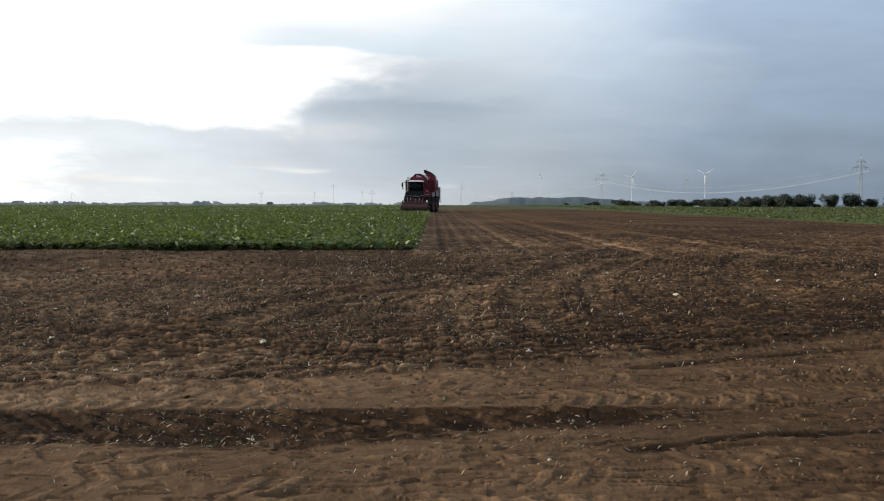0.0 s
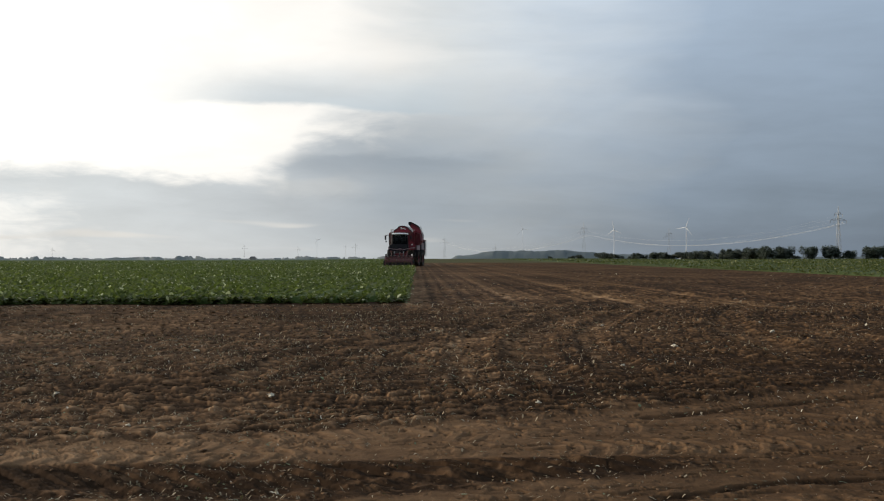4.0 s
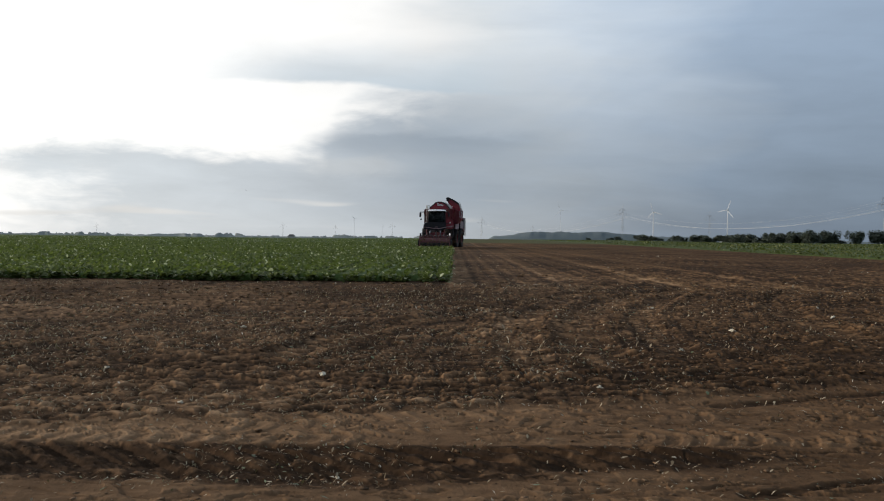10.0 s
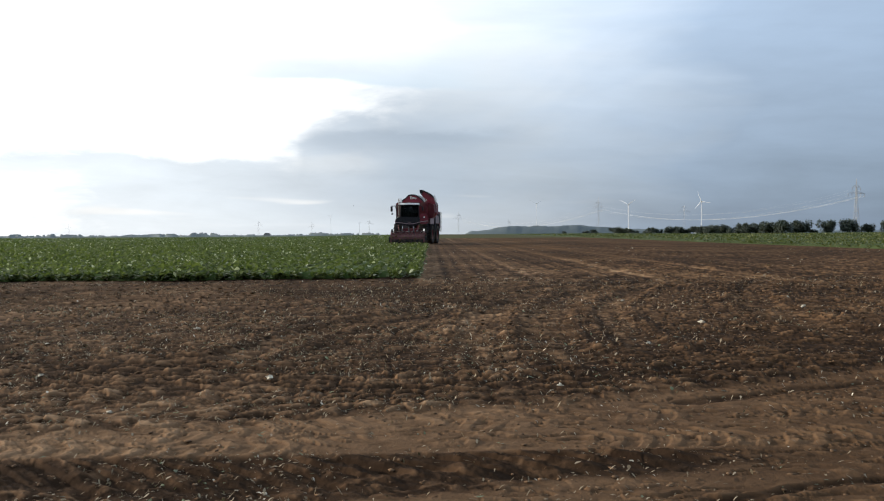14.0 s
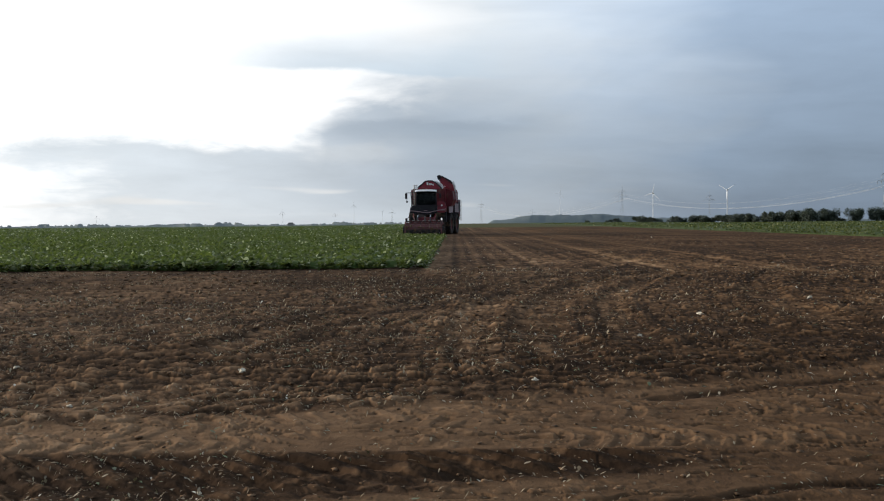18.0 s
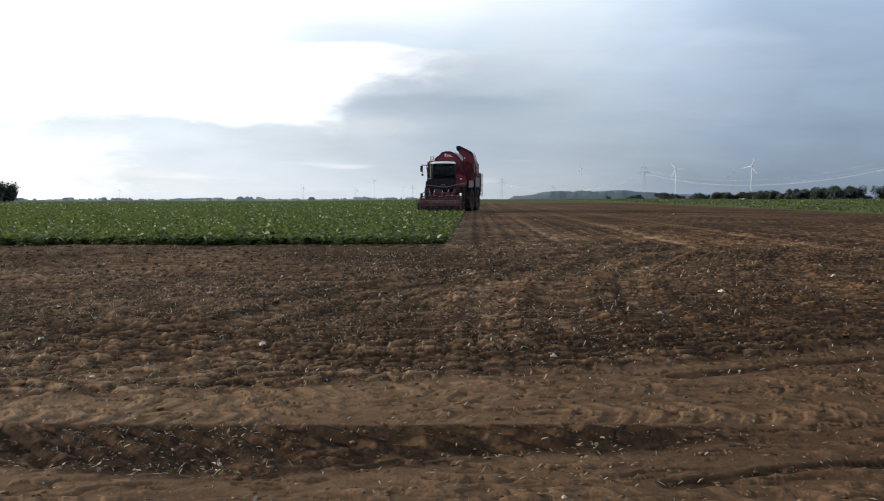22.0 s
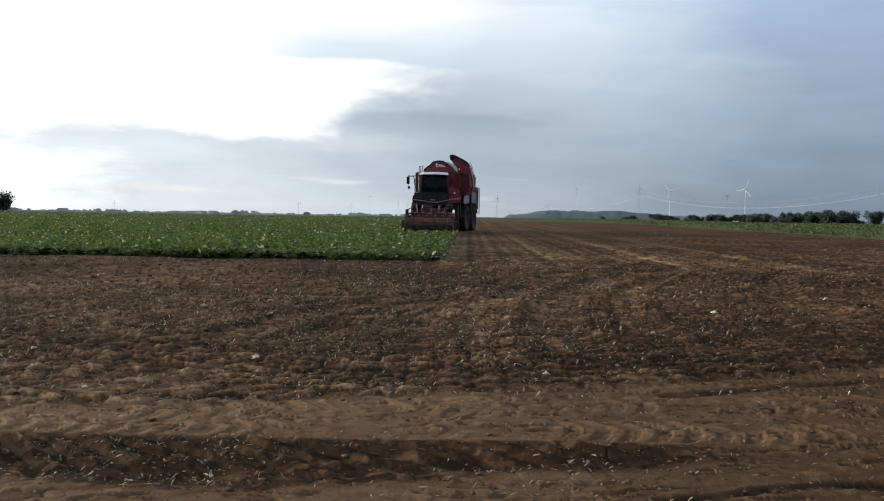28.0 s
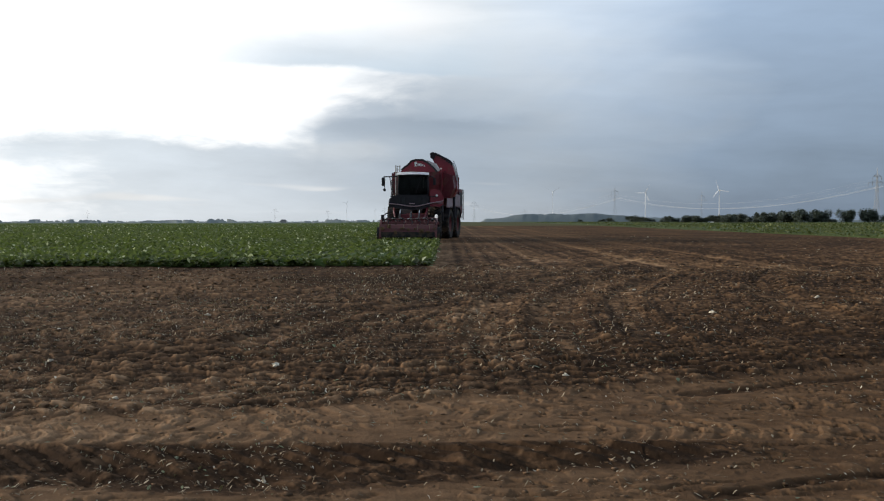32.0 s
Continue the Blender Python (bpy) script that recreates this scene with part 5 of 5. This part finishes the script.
    bm = slab(B(), [(0.985, 1.95), (0.99, 2.86), (1.20, 2.92), (1.58, 2.80), (1.76, 2.40), (1.74, 2.06), (1.50, 1.92)], -0.86, 1.9)
    shoulder = p("shoulder_panel", bm, RED, "red panel beside the cab, pale pinkish along its lower edge")
    part("panel_lip", box(B(), (1.37, -0.88, 2.13), (0.70, 0.03, 0.05), None, 0.01), SILVER, shoulder)
    bm = B()
    rod(bm, (1.36, -0.90, 2.55), (1.36, -0.86, 2.55), 0.07, 12)
    part("marker_lamp", bm, LENS, shoulder)
    for x in (-1.02, 0.82):
        p("lift_arm", pipe(B(), [(x, -0.9, 1.86), (x * 0.98, -1.4, 1.62), (x * 0.9, -2.1, 1.42), (x * 0.85, -2.7, 1.2)], 0.045, 8), DARK_RED, "muddy red lift arm of the head")
    bm = B()
    box(bm, (0.1, 0.2, 2.49), (2.7, 2.2, 0.05), None, 0.01)
    p("platform", bm, BLACK, "dark cab platform")

    # cab
    cx = 0.0
    cab = p("cab", box(B(), (cx, 0.75, 2.62), (1.72, 1.55, 0.22), None, 0.03), BLACK, "dark glazed driver's cab with white roof")

    def c(name, bm, mat, label=""):
        return part(name, bm, mat, cab, label)

    for x in (-0.86, 0.86):
        for y, dy in ((-0.02, 0.10), (0.78, 0.0), (1.5, 0.0)):
            bm = B()
            pipe(bm, [(cx + x, y, 2.55), (cx + x * 0.985, y - dy, 3.1), (cx + x * 0.95, y, 3.70)], 0.038, 8)
            c("pillar", bm, BLACK)
    bm = B()
    rows = [(2.62, 0.00), (2.95, -0.10), (3.3, -0.10), (3.68, 0.0)]
    cols = [-0.82, -0.45, 0.0, 0.45, 0.82]
    grid = [[bm.verts.new((cx + x, y - 0.10 * (1 - (x / 0.82) ** 2), z)) for x in cols] for z, y in rows]
    for u, w in zip(grid, grid[1:]):
        for i in range(4):
            bm.faces.new((u[i], u[i + 1], w[i + 1], w[i]))
    bmesh.ops.solidify(bm, geom=bm.faces[:], thickness=0.012)
    c("windscreen", bm, GLASS, "dark tinted curved windscreen")
    for s in (-1, 1):
        c("side_window", box(B(), (cx + s * 0.835, 0.75, 3.18), (0.012, 1.40, 0.98)), GLASS)
    c("rear_wall", box(B(), (cx, 1.50, 3.15), (1.66, 0.05, 1.10), None, 0.01), LINING)
    c("seat", box(box(B(), (cx, 0.95, 2.92), (0.52, 0.5, 0.14), None, 0.04), (cx, 1.22, 3.22), (0.50, 0.14, 0.62), None, 0.05), LINING, "black driver's seat")
    bm = B()
    pipe(bm, [(cx, 0.30, 2.7), (cx, 0.50, 3.0)], 0.04)
    bmesh.ops.create_cone(bm, cap_ends=True, segments=16, radius1=0.20, radius2=0.20, depth=0.03, matrix=Matrix.Translation((cx, 0.52, 3.02)) @ Matrix.Rotation(radians(-30), 4, "X"))
    c("steering_wheel", bm, BLACK)
    c("console", box(B(), (cx + 0.42, 0.75, 2.92), (0.22, 0.6, 0.2), None, 0.03), LINING)
    bm = B()
    out = [(-0.93, 3.72), (-0.91, 3.78), (-0.55, 3.85), (0.0, 3.88), (0.55, 3.85), (0.91, 3.79), (0.93, 3.73), (0.55, 3.77), (0.0, 3.79), (-0.55, 3.76)]
    slab(bm, [(cx + x, z) for x, z in out], -0.28, 1.62)
    c("roof", bm, WHITE, "white curved cab roof with visor")
    bm = B()
    rows = [(-0.50, 3.70), (-0.28, 3.79), (0.0, 3.87)]
    cols = [-0.92, -0.55, 0.0, 0.55, 0.92]
    grid = [[bm.verts.new((cx + x, y - 0.06 * (1 - x * x), z + 0.05 * (1 - x * x))) for x in cols] for y, z in rows]
    for u, w in zip(grid, grid[1:]):
        for i in range(4):
            bm.faces.new((u[i], u[i + 1], w[i + 1], w[i]))
    bmesh.ops.solidify(bm, geom=bm.faces[:], thickness=0.03)
    c("visor", bm, WHITE, "slanted white sun visor")
    c("roof_lining", box(B(), (cx, 0.72, 3.715), (1.74, 1.62, 0.05), None, 0.01), BLACK)
    bm = B()
    pipe(bm, [(cx + 0.15, -0.16, 2.7), (cx + 0.42, -0.20, 3.45)], 0.014)
    c("wiper", bm, BLACK)
    bm = B()
    pipe(bm, [(cx + 0.58, -0.03, 3.0), (cx + 0.62, -0.05, 3.6)], 0.02)
    c("grab_bar", bm, STEEL)
    bm = B()
    pipe(bm, [(-0.92, -0.1, 3.66), (-1.4, -0.35, 3.62), (-1.66, -0.38, 3.62)], 0.032)
    pipe(bm, [(-0.95, 0.0, 2.62), (-1.22, -0.3, 2.95), (-1.30, -0.33, 3.60)], 0.025)
    mirror_arm = p("mirror_arm", bm, BLACK, "black tubular mirror arm")
    part("mirror", box(B(), (-1.66, -0.40, 3.34), (0.20, 0.10, 0.48), None, 0.04), BLACK, mirror_arm, "tall black wing mirror")
    bm = B()
    rod(bm, (-1.60, -0.42, 2.88), (-1.60, -0.36, 2.88), 0.085, 14)
    pipe(bm, [(-1.60, -0.38, 2.96), (-1.62, -0.38, 3.15)], 0.015)
    part("round_mirror", bm, BLACK, mirror_arm)
    bm = B()
    pipe(bm, [(0.92, -0.1, 3.66), (1.18, -0.3, 3.60)], 0.03)
    box(bm, (1.22, -0.32, 3.36), (0.16, 0.09, 0.40), None, 0.03)
    p("inner_mirror", bm, BLACK)
    bm = B()
    for x, y in ((-1.25, 0.1), (-1.25, 0.9), (-1.25, 1.7), (-0.95, 1.75)):
        rod(bm, (x, y, 2.5), (x, y, 3.45), 0.022, 6)
    pipe(bm, [(-1.25, 0.1, 3.45), (-1.25, 1.7, 3.45), (-0.95, 1.75, 3.45)], 0.022)
    pipe(bm, [(-1.25, 0.1, 3.0), (-1.25, 1.7, 3.0), (-0.95, 1.75, 3.0)], 0.018)
    p("railing", bm, BLACK, "dark tubular platform railing")
    bm = B()
    for x in (-1.08, -0.84):
        rod(bm, (x, 1.5, 2.6), (x, 1.5, 4.38), 0.035, 8)
    for z in (3.9, 4.12, 4.34):
        rod(bm, (-1.08, 1.5, z), (-0.84, 1.5, z), 0.018, 6)
    p("ladder", bm, STEEL, "short pale steel ladder behind the cab")
    wheel(top, (-1.12, 1.1, 0.98), 0.98, 0.78, -1)
    wheel(top, (1.22, 1.1, 0.98), 0.98, 0.78, 1)
    bm = B()
    rod(bm, (-1.0, 1.1, 0.98), (1.1, 1.1, 0.98), 0.16, 12)
    box(bm, (0.05, 1.1, 1.0), (0.5, 0.5, 0.5), None, 0.08)
    p("front_axle", bm, BLACK)

    # rear section, swung a little to one side at the hinge
    R = Matrix.Translation((0.10, 2.2, 0)) @ Matrix.Rotation(radians(-11.0), 4, "Z") @ Matrix.Translation((0, -2.2, 0))

    def q(name, bm, mat, label="", parent=top):
        for v in bm.verts:
            v.co = R @ v.co
        return part(name, bm, mat, parent, label)

    q("rear_frame", box(box(B(), (0, 6.3, 1.35), (1.3, 8.2, 0.45), None, 0.04), (0, 2.4, 1.3), (0.5, 0.8, 0.5), None, 0.08), DARK_RED)
    # bunker with sloped lower walls and an arched front
    bm = B()
    low, high = 2.05, 3.95
    pts = [(-0.95, low), (-1.45, 2.75), (-1.45, high), (-1.39, high), (-1.39, 2.78), (-0.9, low + 0.06), (0.9, low + 0.06), (1.39, 2.78), (1.39, high), (1.45, high), (1.45, 2.75), (0.95, low)]
    slab(bm, pts, 2.2, 8.4)
    bunker = q("bunker", bm, DARK_RED, "dark red sheet steel beet bunker")

    def u(name, bm, mat, label=""):
        return q(name, bm, mat, label, bunker)

    u("front_wall", slab(B(), [(-1.38, 2.75), (-0.92, 2.12), (0.92, 2.12), (1.38, 2.75), (1.38, 4.05), (-1.38, 4.05)], 2.14, 2.20), DARK_RED)
    u("rear_wall", slab(B(), [(-1.38, 2.75), (-0.92, 2.12), (0.92, 2.12), (1.38, 2.75), (1.38, 3.95), (-1.38, 3.95)], 8.40, 8.46), DARK_RED)
    arch = [(-0.90, 4.02), (-0.86, 4.16), (-0.66, 4.34), (-0.46, 4.46), (-0.26, 4.68), (0.02, 4.75), (0.42, 4.74), (0.72, 4.58), (1.02, 4.34), (1.30, 4.02)]
    u("arched_screen", slab(B(), arch, 2.02, 2.06), RED, "red arched screen above the bunker front")
    bm = B()
    pipe(bm, [(x, 2.02, z) for x, z in arch[1:]], 0.055, 8)
    u("arch_rim", bm, BLACK, "black rim of the arched screen")
    emblem = u("emblem", slab(B(), [(-0.04, 4.36), (-0.07, 4.60), (0.05, 4.64), (0.09, 4.52), (0.02, 4.47), (0.10, 4.38)], 1.99, 2.015), WHITE, "worn white emblem shapes")
    for x, w, lo, hi in ((0.13, 0.05, 4.37, 4.55), (0.20, 0.08, 4.40, 4.54), (0.31, 0.05, 4.35, 4.56), (0.38, 0.09, 4.38, 4.50), (0.50, 0.07, 4.34, 4.45)):
        q("emblem_bar", slab(B(), [(x, lo), (x - 0.01, hi), (x + w, hi - 0.03), (x + w, lo - 0.01)], 1.99, 2.015), WHITE, "", bunker)
    for k, (x, z) in enumerate(((-1.18, 4.2), (-1.30, 4.2))):
        bm = B()
        rod(bm, (x, 2.3, 3.9), (x, 2.3, 4.40), 0.022, 6)
        u("stake", bm, STEEL)
    bm = slab(B(), [(0.50, 4.62), (0.66, 4.74), (1.22, 4.50), (1.42, 4.18), (1.34, 4.03), (1.02, 4.30)], 2.25, 2.32)
    u("side_screen", bm, WHITE, "pale whitish dusty side screen")
    bm = slab(B(), [(1.40, 3.0), (1.40, 4.15), (1.48, 4.15), (1.48, 3.0)], 2.3, 8.2)
    u("side_board", bm, RED, "red upper side board")
    for y in (2.3, 3.8, 5.3, 6.8, 8.2):
        for s in (-1, 1):
            u("rib", box(B(), (s * 1.49, y, 3.25), (0.07, 0.12, 1.5), None, 0.015), DARK_RED)
    # unloading elevator, folded up along one side
    bm = B()
    bm = slab(B(), [(1.15, 2.75), (1.18, 3.70), (1.0, 4.2), (0.85, 4.55), (0.62, 4.98), (0.57, 5.22), (0.68, 5.26), (1.1, 5.10), (1.45, 4.92), (1.72, 4.76), (1.90, 4.58), (2.05, 4.1), (2.17, 3.6), (2.2, 3.05), (1.95, 2.6), (1.4, 2.5)], 3.7, 4.25)
    elevator = q("unloading_elevator", bm, RED, "red raised unloading elevator with dark edges")
    bm = B()
    pipe(bm, [(0.60, 3.70, 5.00), (0.56, 3.70, 5.24), (0.70, 3.70, 5.28), (1.1, 3.70, 5.12), (1.46, 3.70, 4.94), (1.74, 3.70, 4.78), (1.92, 3.70, 4.58)], 0.055, 8)
    q("elevator_edge", bm, BLACK, "black rubber edge of the elevator", elevator)
    bm = slab(B(), [(0.57, 4.96), (0.53, 5.26), (0.72, 5.30), (0.90, 5.16), (0.76, 4.86)], 3.62, 4.33)
    q("elevator_end", bm, BLACK, "dark discharge end", elevator)
    for k in range(8):
        s = k / 7
        a = Vector((0.86 + 1.0 * s, 3.70, 5.24 - 0.55 * s - 0.10 * s * s))
        q("elevator_cleat", box(B(), a, (0.11, 0.20, 0.10 + 0.03 * (k % 2)), None, 0.02), BLACK, "", elevator)
    bm = B()
    pipe(bm, [(1.90, 3.66, 4.66), (2.06, 3.66, 4.36), (2.16, 3.66, 3.95), (2.24, 3.66, 3.55)], 0.035)
    pipe(bm, [(1.98, 3.66, 4.78), (2.16, 3.66, 4.36), (2.26, 3.66, 3.80)], 0.022)
    for k in range(5):
        rod(bm, (1.93 + 0.07 * k, 3.66, 4.60 - 0.22 * k), (2.05 + 0.05 * k, 3.66, 4.62 - 0.20 * k), 0.016, 5)
    q("elevator_rail", bm, STEEL, "pale steel rail along the elevator", elevator)
    # lower half in the darker red, painting in the shade it lies in
    q("elevator_base", slab(B(), [(0.95, 2.55), (1.0, 4.0), (1.45, 4.05), (2.08, 3.85), (2.16, 3.1), (1.9, 2.5)], 2.9, 3.695), DARK_RED, "elevator base in darker red for its shade", elevator)
    q("marker_lamp", box(B(), (1.22, 3.67, 4.32), (0.09, 0.05, 0.10), None, 0.02), LENS, "", elevator)
    # flank behind the elevator
    q("corner_post", box(B(), (1.34, 3.3, 2.0), (0.16, 0.2, 1.7), None, 0.02), BLACK)
    q("flank_panel", box(B(), (1.50, 4.9, 2.42), (0.06, 1.9, 0.95), None, 0.02), SILVER, "dusty pinkish-grey flank panel")
    q("flank_panel", box(B(), (1.50, 7.6, 2.45), (0.06, 1.9, 0.80), None, 0.02), SILVER, "dusty pinkish-grey flank panel")
    q("flank_post", box(B(), (1.56, 6.25, 2.1), (0.12, 0.16, 1.6), None, 0.02), BLACK)
    q("engine_box", box(B(), (0, 9.5, 2.45), (2.7, 2.0, 1.7), None, 0.08), DARK_RED, "dark red engine housing")
    q("engine_grille", box(B(), (1.37, 9.5, 2.6), (0.04, 1.4, 0.9), None, 0.01), BLACK)
    bm = B()
    pipe(bm, [(1.62, 8.9, 1.2), (1.62, 8.9, 3.2), (1.62, 9.4, 3.2), (1.62, 9.4, 1.2)], 0.025)
    for z in (1.4, 1.8, 2.2, 2.6, 3.0):
        rod(bm, (1.62, 8.9, z), (1.62, 9.4, z), 0.02, 6)
    q("side_ladder", bm, STEEL, "thin pale side ladder")
    bm = B()
    rod(bm, (-0.9, 9.2, 3.2), (-0.9, 9.2, 4.0), 0.08, 12)
    rod(bm, (-0.9, 9.2, 4.0), (-0.9, 9.3, 4.15), 0.075, 12)
    q("exhaust", bm, STEEL)
    for y in (5.3, 7.9):
        for s in (-1, 1):
            a = R @ Vector((s * 1.18, y, 0.95))
            wheel(top, a, 0.95, 0.72, s).rotation_euler = (0, 0, radians(-11))
        bm = B()
        rod(bm, (-1.0, y, 0.95), (1.0, y, 0.95), 0.15, 12)
        q("rear_axle", bm, BLACK)
        for s in (-1, 1):
            bm = B()
            for k in range(9):
                a0 = radians(20 + 140 * k / 9)
                a1 = radians(20 + 140 * (k + 1) / 9)
                m = (a0 + a1) / 2
                box(bm, (0, 0, 0), (0.78, 0.30, 0.03), Matrix.Translation((s * 1.18, y + 1.06 * math.cos(m), 0.95 + 1.06 * math.sin(m))) @ Matrix.Rotation(m + math.pi / 2, 4, "X"))
            q("mudguard", bm, BLACK)
    return top


HARVESTER = harvester()


def machine_y(t):
    """Where the front of the cab is at a time."""
    return 46.0 + SPEED * (32.0 - t)


def motions():
    rows = []
    for k in range(9):
        t = 4.0 * k
        y = machine_y(t)
        x = -2.15 + 0.15 * float(smooth(t, 26, 32))
        rows.append((t, pose(x, y, float(lie(-1.0, y)), 0.25, 0, 0)))
    walk(HARVESTER, rows)
    for ob, at, radius in WHEELS:
        turn = math.degrees(SPEED / radius)
        rz = math.degrees(ob.rotation_euler.z)
        walk(ob, [(0.5 * k, Matrix.Translation(at) @ pose(0, 0, 0, 0, 0, rz) @ pose(0, 0, 0, turn * 0.5 * k)) for k in range(65)])
    for rotor, start, rate in ROTORS:
        at = rotor.location.copy()
        walk(rotor, [(0.5 * k, Matrix.Translation(at) @ pose(0, 0, 0, 0, start + rate * 0.5 * k, 0)) for k in range(65)])
    for top, line in FLOCK:
        rows = []
        for k, (t, x, y, z) in enumerate(line):
            a, b = line[max(k - 1, 0)], line[min(k + 1, len(line) - 1)]
            rows.append((t, pose(x, y, z, 0, 0, math.degrees(math.atan2(a[1] - b[1], b[2] - a[2])))))
        walk(top, rows)
    for wing, s in WINGS:
        at = wing.location.copy()
        rows = [(0.0, Matrix.Translation(at))]
        for k in range(101):
            t = 6.0 + 0.06 * k
            rows.append((t, Matrix.Translation(at) @ pose(0, 0, 0, 0, -s * (8 + 32 * math.sin(2 * math.pi * 3.6 * t)), 0)))
        rows.append((32.0, Matrix.Translation(at)))
        walk(wing, rows)
    # each strip of crop goes down under the lifting head as it passes
    for ob, base in STRIPS:
        gone = 32.0 - (base[1] + STRIP_LENGTH * 0.5 + 3.2 - 46.0) / SPEED
        up, down = pose(*base), pose(base[0], base[1], base[2] - 0.9)
        if gone >= 31.0:
            walk(ob, [(0.0, up), (32.0, up)])
        elif gone <= 0.7:
            walk(ob, [(0.0, down), (32.0, down)])
        else:
            walk(ob, [(0.0, up), (gone - 0.6, up), (gone + 0.6, down), (32.0, down)])


motions()
